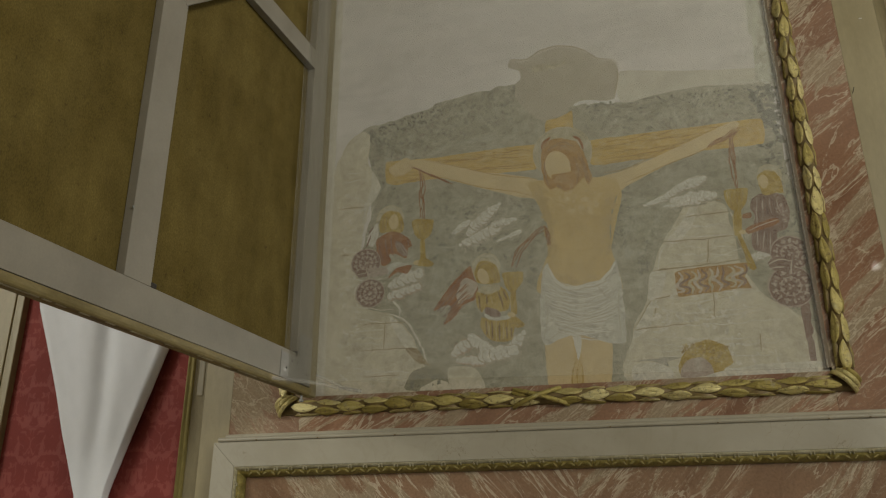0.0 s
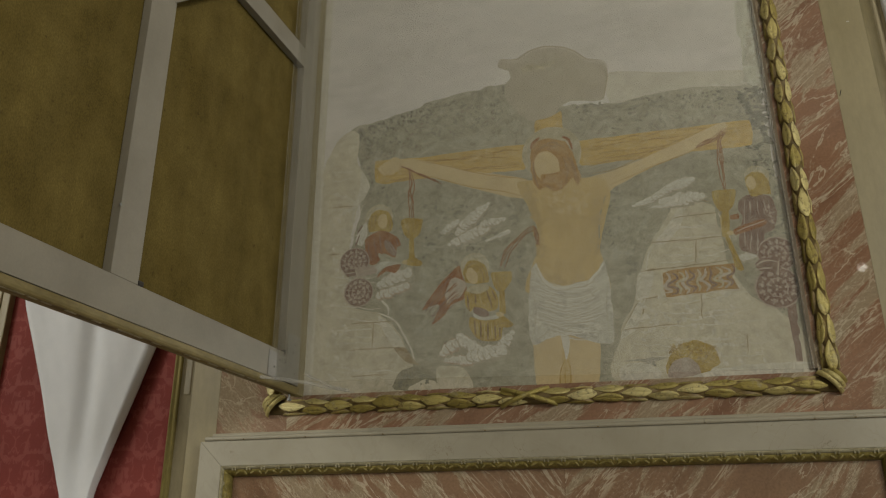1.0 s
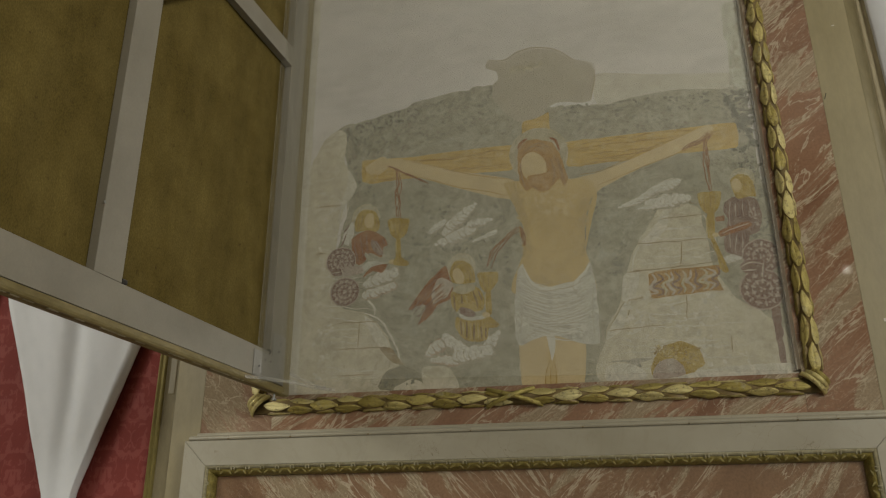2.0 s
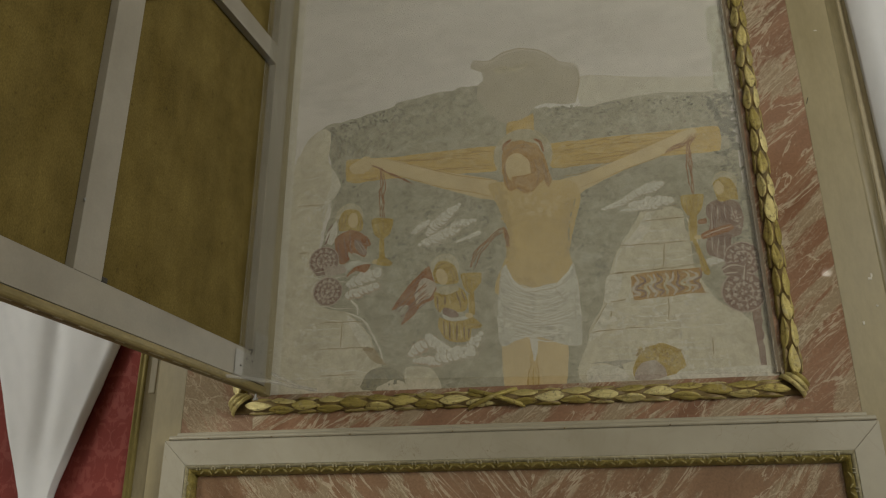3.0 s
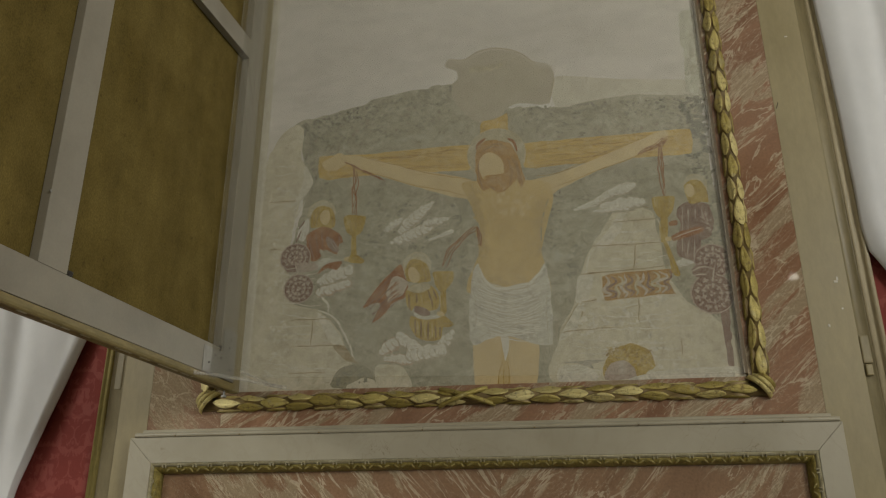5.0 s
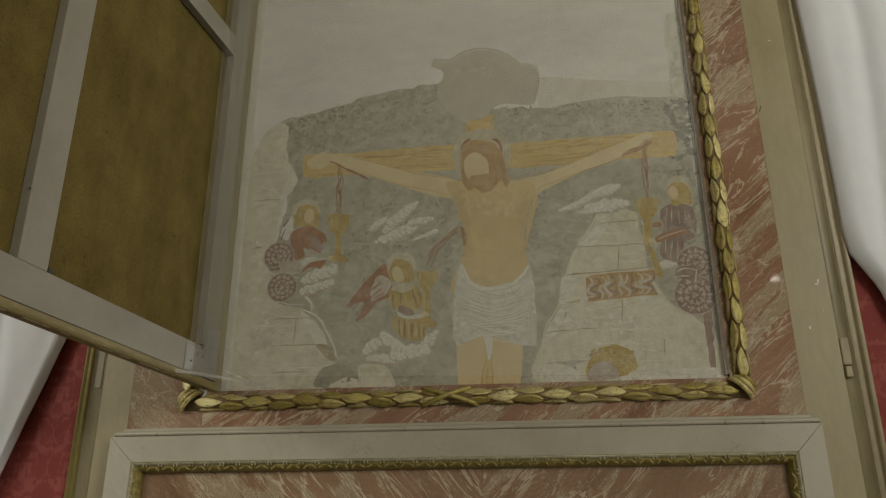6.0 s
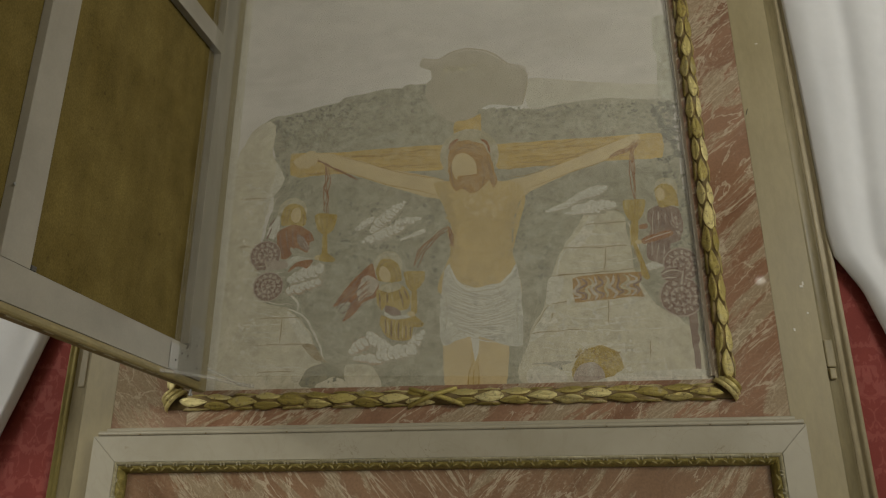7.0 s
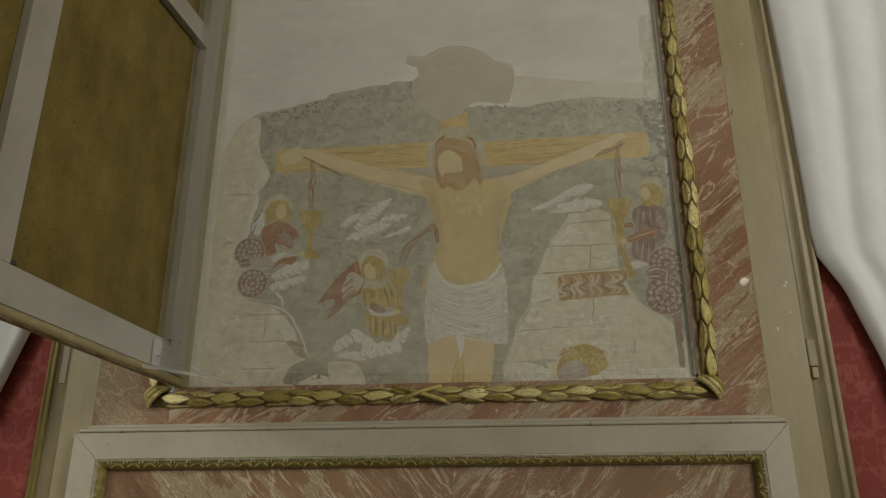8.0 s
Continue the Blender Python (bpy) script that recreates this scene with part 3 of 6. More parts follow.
def dabs(name, corners, count, size, material, seed, skew=1.0):
    """Brush dabs scattered between the edges a-b and d-c, thicker near a-b where skew is over one."""
    rnd = random.Random(seed)
    a, b, c, d = (Vector(p) for p in corners)
    spots = []
    for k in range(count):
        u, v = rnd.random(), rnd.random() ** skew
        p = a.lerp(b, u).lerp(d.lerp(c, u), v)
        r = size * rnd.uniform(0.35, 1.1)
        spots.append((p.x, p.y, r, r * rnd.uniform(0.3, 0.8), rnd.uniform(-1.5, 1.5)))
    y = next_layer(corners)
    sheets = []
    for spot in spots:      # each dab lies on the lowest sheet where it touches no other
        for sheet_of in sheets:
            if all(math.hypot(spot[0] - o[0], spot[1] - o[1]) > 1.4 * (spot[2] + o[2]) for o in sheet_of):
                sheet_of.append(spot)
                break
        else:
            sheets.append([spot])
    order = [(k, spot) for k, sheet_of in enumerate(sheets[:8]) for spot in sheet_of]
    flat_patches(name, order, y, 4.5e-6, material, 0.65)


def cloud(chains, seed, base):
    """Ribbed billows: runs of rounded lobes, each a shaded lobe with a lighter one on it."""
    rnd = random.Random(seed)
    under, over = [], []
    for x0, z0, x1, z1, r0, r1, r2 in chains:
        span = math.hypot(x1 - x0, z1 - z0)
        n = max(2, int(span / (0.8 * (r0 + r1 + r2) / 3)))
        turn = math.atan2(z1 - z0, x1 - x0)
        for i in range(n + 1):
            t = i / n
            r = (1 - t) ** 2 * r0 + 2 * t * (1 - t) * (2 * r1 - 0.5 * (r0 + r2)) + t * t * r2
            r *= rnd.uniform(0.88, 1.12)
            x, z = x0 + (x1 - x0) * t, z0 + (z1 - z0) * t + rnd.uniform(-0.15, 0.15) * r
            under.append((x, z, r * 0.95, r, turn))
            over.append((x - 0.16 * r * math.cos(turn), z - 0.16 * r * math.sin(turn) + 0.12 * r, r * 0.76, r * 0.80, turn))
    xs, zs = [p[0] for p in under], [p[1] for p in under]
    y = next_layer([(min(xs), min(zs)), (max(xs), max(zs))], 2 + int(len(under) * 4e-6 / STEP_OUT))
    flat_patches("cloud_shape", list(enumerate(under)), y, 4e-6, base)
    flat_patches("cloud_light", list(enumerate(over)), y - 2e-6, 4e-6, CLOUD)


SKY = fresco_paint("grey_green_sky", (0.262, 0.25, 0.178), (0.372, 0.356, 0.267), (0.44, 0.42, 0.328), 0.3, 9.0, (1, 1, 1.6), 0.8)
SKY_DARK = fresco_paint("dark_azurite", (0.205, 0.2, 0.15), (0.275, 0.268, 0.206), (0.33, 0.31, 0.235), 0.3, 30.0)
SKY_DEEP = fresco_paint("deep_azurite", (0.13, 0.125, 0.098), (0.19, 0.184, 0.145), (0.30, 0.285, 0.22), 0.3, 30.0)
SKY_PURPLE = fresco_paint("purple_grey_underpaint", (0.25, 0.215, 0.165), (0.33, 0.285, 0.22), (0.4, 0.37, 0.29), 0.3, 30.0)
PATCH = fresco_paint("grey_repair_plaster", (0.365, 0.332, 0.25), (0.42, 0.384, 0.30), (0.45, 0.41, 0.325), 0.08, 4.0, blotch=0.3)
ROCK = fresco_paint("pale_rock_buff", (0.455, 0.415, 0.30), (0.55, 0.508, 0.388), (0.59, 0.55, 0.45), 0.22, 7.0, blotch=0.7)
ROCK_EDGE = fresco_paint("rock_highlight", (0.512, 0.480, 0.381), (0.610, 0.578, 0.483), (0.610, 0.578, 0.508), 0.2)
UMBER = fresco_paint("dark_umber", (0.15, 0.095, 0.035), (0.24, 0.16, 0.075), (0.38, 0.30, 0.17), 0.25, 30.0)
LINE = fresco_paint("brown_drawing_line", (0.268, 0.209, 0.108), (0.354, 0.283, 0.165), (0.427, 0.381, 0.279), 0.35, 30.0)
TIMBER = fresco_paint("yellow_ochre_timber", (0.455, 0.315, 0.092), (0.545, 0.39, 0.138), (0.512, 0.418, 0.229), 0.25, 9.0, (0.3, 1, 2))
GRAIN = fresco_paint("brown_timber_grain", (0.329, 0.209, 0.057), (0.403, 0.271, 0.095), (0.488, 0.369, 0.165), 0.4, 20.0)
FLESH = fresco_paint("pale_ochre_flesh", (0.50, 0.395, 0.215), (0.57, 0.455, 0.26), (0.55, 0.455, 0.29), 0.12, 4.0, blotch=0.3)
FLESH_DEEP = fresco_paint("deep_ochre", (0.455, 0.342, 0.148), (0.525, 0.402, 0.19), (0.52, 0.425, 0.24), 0.12, 4.0, (1, 1, 0.6), 0.35)
HAIR = fresco_paint("faded_red_brown", (0.34, 0.195, 0.06), (0.415, 0.258, 0.09), (0.44, 0.34, 0.21), 0.25, 24.0)
WHITE_CLOTH = fresco_paint("lime_white_cloth", (0.45, 0.435, 0.36), (0.54, 0.525, 0.45), (0.5, 0.48, 0.41), 0.3, 12.0)
FOLD = fresco_paint("grey_fold_line", (0.329, 0.314, 0.248), (0.415, 0.394, 0.318), (0.488, 0.467, 0.394), 0.4, 30.0)
CLOUD = fresco_paint("white_cloud", (0.53, 0.505, 0.43), (0.62, 0.595, 0.52), (0.5, 0.48, 0.41), 0.2, 22.0)
RED = fresco_paint("iron_red", (0.235, 0.09, 0.03), (0.32, 0.142, 0.056), (0.42, 0.295, 0.165), 0.16, 24.0)
PURPLE = fresco_paint("faded_purple_brown", (0.165, 0.10, 0.073), (0.25, 0.165, 0.128), (0.42, 0.36, 0.29), 0.16, 40.0)
GOLDEN = fresco_paint("golden_ochre", (0.33, 0.228, 0.045), (0.445, 0.328, 0.092), (0.47, 0.39, 0.21), 0.16, 26.0)
HALO = fresco_paint("pale_halo", (0.403, 0.357, 0.229), (0.488, 0.443, 0.305), (0.512, 0.467, 0.356), 0.3, 26.0)
PATCH_PALE = fresco_paint("beige_skim", (0.46, 0.43, 0.345), (0.53, 0.5, 0.41), (0.55, 0.52, 0.44), 0.2, 5.0, blotch=0.4)
DAMP = fresco_paint("green_damp_stain", (0.38, 0.38, 0.29), (0.48, 0.475, 0.385), (0.52, 0.5, 0.43), 0.4, 9.0, (1.5, 1, 0.5), 0.6)
ROUNDEL = fresco_paint("pale_purple", (0.33, 0.265, 0.215), (0.42, 0.35, 0.285), (0.46, 0.41, 0.34), 0.3, 40.0)
DOME = fresco_paint("grey_green_dome", (0.225, 0.21, 0.145), (0.30, 0.285, 0.2), (0.36, 0.33, 0.24), 0.2, 20.0)
CLOTH_LINE = fresco_paint("grey_cloth_line", (0.36, 0.335, 0.25), (0.43, 0.40, 0.31), (0.48, 0.455, 0.37), 0.05, 20.0, blotch=0.3)
CLOTH_LIGHT = fresco_paint("white_cloth_line", (0.55, 0.53, 0.455), (0.61, 0.59, 0.51), (0.5, 0.48, 0.4), 0.05, 20.0, blotch=0.3)
SKY_STREAK = fresco_paint("dim_sky_streak", (0.225, 0.212, 0.148), (0.315, 0.297, 0.216), (0.40, 0.378, 0.288), 0.5, 30.0)
CLOUD_BASE = fresco_paint("grey_cloud_base", (0.35, 0.315, 0.23), (0.42, 0.385, 0.295), (0.44, 0.41, 0.33), 0.2, 22.0)
BODY_SHADE = fresco_paint("brown_ochre_shade", (0.39, 0.295, 0.135), (0.45, 0.345, 0.17), (0.47, 0.39, 0.23), 0.15, 12.0, blotch=0.4)
HAIR_DEEP = fresco_paint("deep_red_brown", (0.25, 0.155, 0.07), (0.32, 0.21, 0.105), (0.42, 0.32, 0.19), 0.25, 24.0)
HALO_GREY = fresco_paint("grey_halo", (0.33, 0.30, 0.20), (0.42, 0.385, 0.27), (0.46, 0.42, 0.32), 0.3, 26.0)
GOLD_PALE = fresco_paint("pale_yellow", (0.44, 0.35, 0.14), (0.52, 0.43, 0.20), (0.5, 0.43, 0.27), 0.2, 26.0)
UMBER_SOFT = fresco_paint("soft_umber", (0.25, 0.175, 0.06), (0.33, 0.24, 0.10), (0.42, 0.34, 0.19), 0.25, 30.0)
PURPLE_DEEP = fresco_paint("deep_purple_brown", (0.14, 0.09, 0.07), (0.21, 0.14, 0.11), (0.38, 0.31, 0.25), 0.16, 40.0)
WING_PALE = fresco_paint("pale_pink_grey", (0.40, 0.34, 0.265), (0.48, 0.42, 0.335), (0.5, 0.46, 0.38), 0.25, 30.0)
CLOUD_RED = fresco_paint("red_grey_cloud", (0.34, 0.25, 0.17), (0.42, 0.33, 0.235), (0.46, 0.41, 0.33), 0.3, 30.0)
RED_BROWN = fresco_paint("red_brown_drip", (0.22, 0.10, 0.04), (0.30, 0.15, 0.07), (0.4, 0.3, 0.18), 0.2, 30.0)
STAIN = fresco_paint("brown_water_stain", (0.28, 0.25, 0.165), (0.34, 0.31, 0.215), (0.4, 0.37, 0.28), 0.3, 20.0)
HALO_SKY = fresco_paint("pale_sky_streak", (0.33, 0.315, 0.235), (0.41, 0.395, 0.305), (0.38, 0.37, 0.3), 0.4, 30.0)

paint("sky_field", [(0.281, 3.14), (0.532, 3.2), (0.661, 3.242), (0.926, 3.268), (1.109, 3.152), (1.322, 3.134), (1.449, 3.152), (1.625, 3.168), (1.834, 3.139), (1.855, 3.01), (1.866, 2.781), (1.882, 2.524), (1.882, 2.246), (1.867, 2.053), (1.046, 2.046), (0.233, 2.065), (0.219, 2.363), (0.31, 2.651), (0.338, 2.864), (0.322, 2.991)], SKY, 0.011)
dabs("dark_dabs", [(0.303, 3.137), (0.92, 3.264), (0.915, 3.117), (0.326, 2.976)], 300, 0.0085, SKY_DARK, 51, 1.5)
dabs("dark_dabs", [(0.314, 3.129), (0.357, 2.838), (0.462, 2.826), (0.437, 3.066)], 110, 0.008, SKY_DARK, 52, 1.4)
dabs("deep_dabs", [(0.303, 3.137), (0.617, 3.217), (0.627, 3.169), (0.318, 3.069)], 70, 0.008, SKY_DEEP, 151, 1.6)
dabs("dark_dabs", [(1.184, 3.138), (1.852, 3.128), (1.832, 2.978), (1.175, 3.007)], 220, 0.008, SKY_DARK, 53, 1.4)
dabs("deep_dabs", [(1.195, 3.142), (1.73, 3.127), (1.724, 3.076), (1.192, 3.102)], 50, 0.007, SKY_DEEP, 154, 1.4)
dabs("dark_dabs", [(1.872, 3.126), (1.858, 2.248), (1.771, 2.254), (1.756, 3.023)], 220, 0.009, SKY_DARK, 54, 1.3)
dabs("deep_dabs", [(1.814, 3.015), (1.865, 2.716), (1.82, 2.721), (1.769, 2.975)], 50, 0.009, SKY_DEEP, 155, 1.2)
dabs("dark_dabs", [(1.26, 2.779), (1.234, 2.544), (1.292, 2.538), (1.342, 2.781)], 60, 0.01, SKY_DARK, 55, 1.3)
dabs("dark_dabs", [(1.383, 2.563), (1.352, 2.436), (1.313, 2.439), (1.353, 2.554)], 40, 0.009, SKY_DARK, 56, 1.2)
dabs("purple_dabs", [(1.194, 3.127), (1.806, 3.099), (1.787, 2.961), (1.186, 3.005)], 60, 0.007, SKY_PURPLE, 156, 1.0)
dabs("purple_dabs", [(0.339, 3.09), (0.919, 3.232), (0.915, 3.117), (0.353, 2.973)], 70, 0.007, SKY_PURPLE, 157, 1.0)
dabs("pale_dabs", [(0.341, 3.02), (1.122, 3.088), (0.979, 2.963), (0.396, 2.99)], 110, 0.011, HALO_SKY, 57, 1.0)
dabs("pale_dabs", [(0.556, 2.782), (0.981, 2.755), (0.836, 2.53), (0.557, 2.528)], 120, 0.012, HALO_SKY, 58, 1.0)
dabs("pale_dabs", [(0.54, 2.484), (0.68, 2.517), (0.644, 2.265), (0.55, 2.254)], 90, 0.012, HALO_SKY, 59, 1.0)
dabs("pale_dabs", [(1.29, 2.775), (1.629, 2.828), (1.443, 2.568), (1.264, 2.443)], 110, 0.012, HALO_SKY, 60, 1.0)
dabs("grey_dabs", [(0.556, 2.782), (0.98, 2.736), (0.967, 2.431), (0.557, 2.528)], 100, 0.012, SKY_DARK, 61, 1.0)
dabs("grey_dabs", [(0.34, 3.055), (1.122, 3.088), (1.116, 2.989), (0.396, 2.968)], 90, 0.012, SKY_STREAK, 62, 1.0)
strokes("sky_streaks", [[(0.539, 2.617), (0.619, 2.605), (0.716, 2.603)], [(0.536, 2.461), (0.602, 2.465), (0.68, 2.479)], [(0.55, 2.289), (0.636, 2.292), (0.712, 2.278)], [(0.531, 2.43), (0.593, 2.439), (0.636, 2.458)], [(0.559, 2.254), (0.601, 2.242)], [(0.901, 2.232), (0.95, 2.246)]], 0.008, HALO_SKY, True, 0.008)
paint("plaster_band", [(1.32, 3.265), (1.54, 3.236), (1.854, 3.196), (1.857, 3.104), (1.833, 3.131), (1.624, 3.158), (1.448, 3.145), (1.321, 3.129)], PATCH_PALE, 0.004)
paint("damp_stain", [(1.82, 3.512), (1.884, 3.5), (1.883, 3.346), (1.872, 3.126), (1.821, 3.143), (1.813, 3.307)], DAMP, 0.012)
paint("plaster_repair", [(0.894, 3.352), (0.902, 3.388), (0.964, 3.381), (1.022, 3.412), (1.102, 3.42), (1.189, 3.39), (1.241, 3.342), (1.304, 3.318), (1.322, 3.274), (1.307, 3.211), (1.293, 3.148), (1.238, 3.151), (1.174, 3.16), (1.125, 3.137), (1.099, 3.096), (1.058, 3.101), (1.036, 3.084), (0.997, 3.105), (0.955, 3.148), (0.917, 3.213), (0.919, 3.269), (0.943, 3.297), (0.935, 3.33)], PATCH, 0.004, 0.3)
# brown strokes paint the shadow along the repair's raised rim
strokes("repair_rim", [[(1.321, 3.28), (1.309, 3.21), (1.296, 3.15)], [(0.902, 3.388), (0.969, 3.383), (1.027, 3.414), (1.106, 3.422), (1.189, 3.392), (1.243, 3.344), (1.307, 3.321), (1.323, 3.28)]], 0.0035, LINE, True, 0.004)
# pale strokes just inside paint the rim's highlight
strokes("repair_rim", [[(0.907, 3.38), (0.973, 3.374), (1.031, 3.405), (1.108, 3.414), (1.187, 3.385), (1.24, 3.336), (1.3, 3.312)]], 0.003, ROCK_EDGE, True, 0.004)
dabs("repair_stain", [(0.98, 3.342), (1.118, 3.35), (1.095, 3.312), (0.994, 3.31)], 40, 0.009, HALO, 71, 1.0)
dabs("repair_stain", [(0.995, 3.345), (1.107, 3.348), (1.101, 3.328), (1.005, 3.328)], 18, 0.007, STAIN, 72, 1.0)
dabs("deep_dabs", [(1.774, 3.126), (1.86, 3.127), (1.86, 2.883), (1.813, 2.98)], 130, 0.015, SKY_DEEP, 153, 1.2)
dabs("damp_dabs", [(1.87, 3.502), (1.91, 3.495), (1.896, 3.122), (1.801, 3.136)], 90, 0.012, HALO_SKY, 163, 1.0)
paint("rock_mass", [(0.145, 2.069), (0.11, 2.694), (0.157, 2.935), (0.222, 3.093), (0.281, 3.138), (0.318, 3.12), (0.315, 2.992), (0.355, 2.899), (0.321, 2.793), (0.298, 2.652), (0.307, 2.401), (0.419, 2.36), (0.496, 2.28), (0.55, 2.161), (0.571, 2.049)], ROCK, 0.004)
paint("rock_mass", [(1.528, 2.705), (1.639, 2.671), (1.646, 2.61), (1.657, 2.546), (1.666, 2.441), (1.721, 2.336), (1.8, 2.275), (1.86, 2.21), (1.869, 2.053), (1.269, 2.064), (1.285, 2.208), (1.293, 2.257), (1.337, 2.325), (1.38, 2.466), (1.415, 2.547), (1.469, 2.624)], ROCK, 0.004)
paint("rock_light", [(1.485, 2.616), (1.532, 2.687), (1.529, 2.611), (1.468, 2.542), (1.431, 2.55)], ROCK_EDGE, 0.003)
paint("rock_light", [(0.335, 2.952), (0.37, 2.873), (0.317, 2.789), (0.298, 2.791), (0.326, 2.866)], ROCK_EDGE, 0.002)
paint("rock_light", [(1.362, 2.436), (1.416, 2.442), (1.392, 2.351), (1.35, 2.344)], ROCK_EDGE, 0.002)
paint("rock_light", [(1.29, 2.228), (1.353, 2.334), (1.367, 2.323), (1.344, 2.244), (1.289, 2.208)], ROCK_EDGE, 0.002)
paint("rock_light", [(1.281, 2.115), (1.352, 2.122), (1.404, 2.095), (1.401, 2.07), (1.277, 2.069)], ROCK_EDGE, 0.002)
paint("rock_light", [(0.419, 2.349), (0.489, 2.28), (0.545, 2.172), (0.52, 2.182), (0.453, 2.261)], ROCK_EDGE, 0.002)
strokes("rock_brushwork", hatch(1.487, 2.627, 1.285, 2.101, 1.649, 2.631, 1.842, 2.098, 20, -0.012, 0.012, 45), 0.004, ROCK_EDGE, wave=0.008)
strokes("rock_brushwork", hatch(0.191, 2.981, 0.187, 2.108, 0.323, 2.966, 0.529, 2.091, 18, 0.0, 0.012, 47), 0.004, ROCK_EDGE, wave=0.008)
strokes("rock_courses", [[(1.387, 2.446), (1.47, 2.452), (1.566, 2.455), (1.689, 2.465)], [(1.412, 2.549), (1.48, 2.55), (1.567, 2.548)], [(1.567, 2.548), (1.653, 2.553)], [(1.507, 2.638), (1.587, 2.641), (1.65, 2.644)], [(1.571, 2.545), (1.557, 2.459)], [(1.368, 2.345), (1.44, 2.353), (1.498, 2.356)], [(1.563, 2.697), (1.594, 2.698), (1.631, 2.685)]], 0.0042, LINE, True, 0.003)
strokes("rock_courses", [[(1.295, 2.239), (1.36, 2.244), (1.472, 2.249)], [(1.374, 2.341), (1.363, 2.267)], [(1.375, 2.445), (1.415, 2.45), (1.459, 2.448)], [(1.566, 2.363), (1.558, 2.263)], [(1.694, 2.2), (1.69, 2.139)], [(1.306, 2.262), (1.356, 2.337)]], 0.0035, LINE, True, 0.003)
strokes("rock_lines", [[(1.48, 2.323), (1.543, 2.351), (1.6, 2.337)], [(1.486, 2.295), (1.539, 2.319), (1.643, 2.343)], [(1.401, 2.311), (1.456, 2.334)], [(1.568, 2.496), (1.613, 2.511), (1.645, 2.489), (1.615, 2.458), (1.573, 2.466)], [(1.465, 2.505), (1.501, 2.516), (1.533, 2.489)], [(1.624, 2.529), (1.657, 2.516)]], 0.003, HALO, True, 0.003)
strokes("rock_lights", [[(1.516, 2.626), (1.483, 2.575), (1.456, 2.55)], [(1.426, 2.542), (1.402, 2.496), (1.392, 2.448)], [(1.559, 2.694), (1.53, 2.653)], [(1.655, 2.64), (1.676, 2.578), (1.684, 2.534)], [(1.374, 2.34), (1.354, 2.3)]], 0.007, ROCK_EDGE, True, 0.003)
strokes("rock_courses", [[(0.199, 2.805), (0.256, 2.804), (0.309, 2.803)], [(0.208, 2.607), (0.255, 2.606)], [(0.316, 2.324), (0.4, 2.325), (0.489, 2.32)], [(0.315, 2.224), (0.403, 2.225), (0.49, 2.224)], [(0.322, 2.127), (0.388, 2.127), (0.459, 2.128)], [(0.401, 2.32), (0.398, 2.225)], [(0.71, 2.111), (0.66, 2.073)], [(0.734, 2.122), (0.693, 2.08)]], 0.004, LINE, True, 0.003)
strokes("rock_edge", [[(0.413, 2.359), (0.48, 2.328), (0.515, 2.274), (0.546, 2.212), (0.563, 2.169)], [(0.34, 2.854), (0.312, 2.793), (0.305, 2.73), (0.342, 2.794)], [(0.421, 2.412), (0.454, 2.383), (0.458, 2.347)]], 0.008, ROCK_EDGE, True, 0.004)
paint("rock_shade", [(0.481, 2.22), (0.52, 2.222), (0.563, 2.165), (0.576, 2.156), (0.529, 2.167)], LINE, 0.003, 0.35)
dabs("plaster_flecks", [(0.195, 2.88), (0.283, 2.87), (0.328, 2.081), (0.232, 2.086)], 60, 0.012, ROCK_EDGE, 95, 1.0)
dabs("plaster_flecks", [(1.373, 2.378), (1.661, 2.356), (1.785, 2.082), (1.297, 2.108)], 80, 0.014, ROCK_EDGE, 96, 1.0)
paint("veined_panel", [(1.446, 2.434), (1.502, 2.446), (1.588, 2.448), (1.692, 2.45), (1.672, 2.401), (1.691, 2.358), (1.628, 2.358), (1.56, 2.352), (1.5, 2.348), (1.448, 2.346)], HAIR, 0.003, 0.1)
strokes("panel_veins", [[(1.454, 2.431), (1.466, 2.409), (1.447, 2.386), (1.469, 2.367), (1.45, 2.352)], [(1.518, 2.436), (1.524, 2.414), (1.509, 2.391), (1.529, 2.372), (1.515, 2.357)], [(1.584, 2.44), (1.588, 2.419), (1.566, 2.396), (1.598, 2.377), (1.579, 2.362)], [(1.645, 2.445), (1.663, 2.423), (1.64, 2.401), (1.663, 2.382), (1.643, 2.367)]], 0.011, WING_PALE, True, 0.012)
strokes("panel_veins", [[(1.477, 2.432), (1.49, 2.41), (1.458, 2.388), (1.485, 2.369), (1.471, 2.353)], [(1.535, 2.438), (1.546, 2.416), (1.527, 2.393), (1.555, 2.374), (1.536, 2.358)], [(1.602, 2.442), (1.61, 2.421), (1.601, 2.397), (1.619, 2.379), (1.6, 2.364)], [(1.673, 2.446), (1.675, 2.425), (1.656, 2.403), (1.673, 2.384), (1.664, 2.368)]], 0.008, PURPLE, True, 0.01)
strokes("panel_veins", [[(1.501, 2.434), (1.508, 2.412), (1.492, 2.389), (1.502, 2.371), (1.493, 2.355)], [(1.564, 2.439), (1.566, 2.418), (1.555, 2.394), (1.566, 2.376), (1.558, 2.36)], [(1.624, 2.444), (1.642, 2.422), (1.616, 2.399), (1.638, 2.381), (1.622, 2.365)]], 0.01, HALO, True, 0.012)
paint("rock_shade", [(1.282, 2.13), (1.39, 2.139), (1.435, 2.135), (1.389, 2.124), (1.396, 2.105), (1.352, 2.126)], FOLD, 0.003)

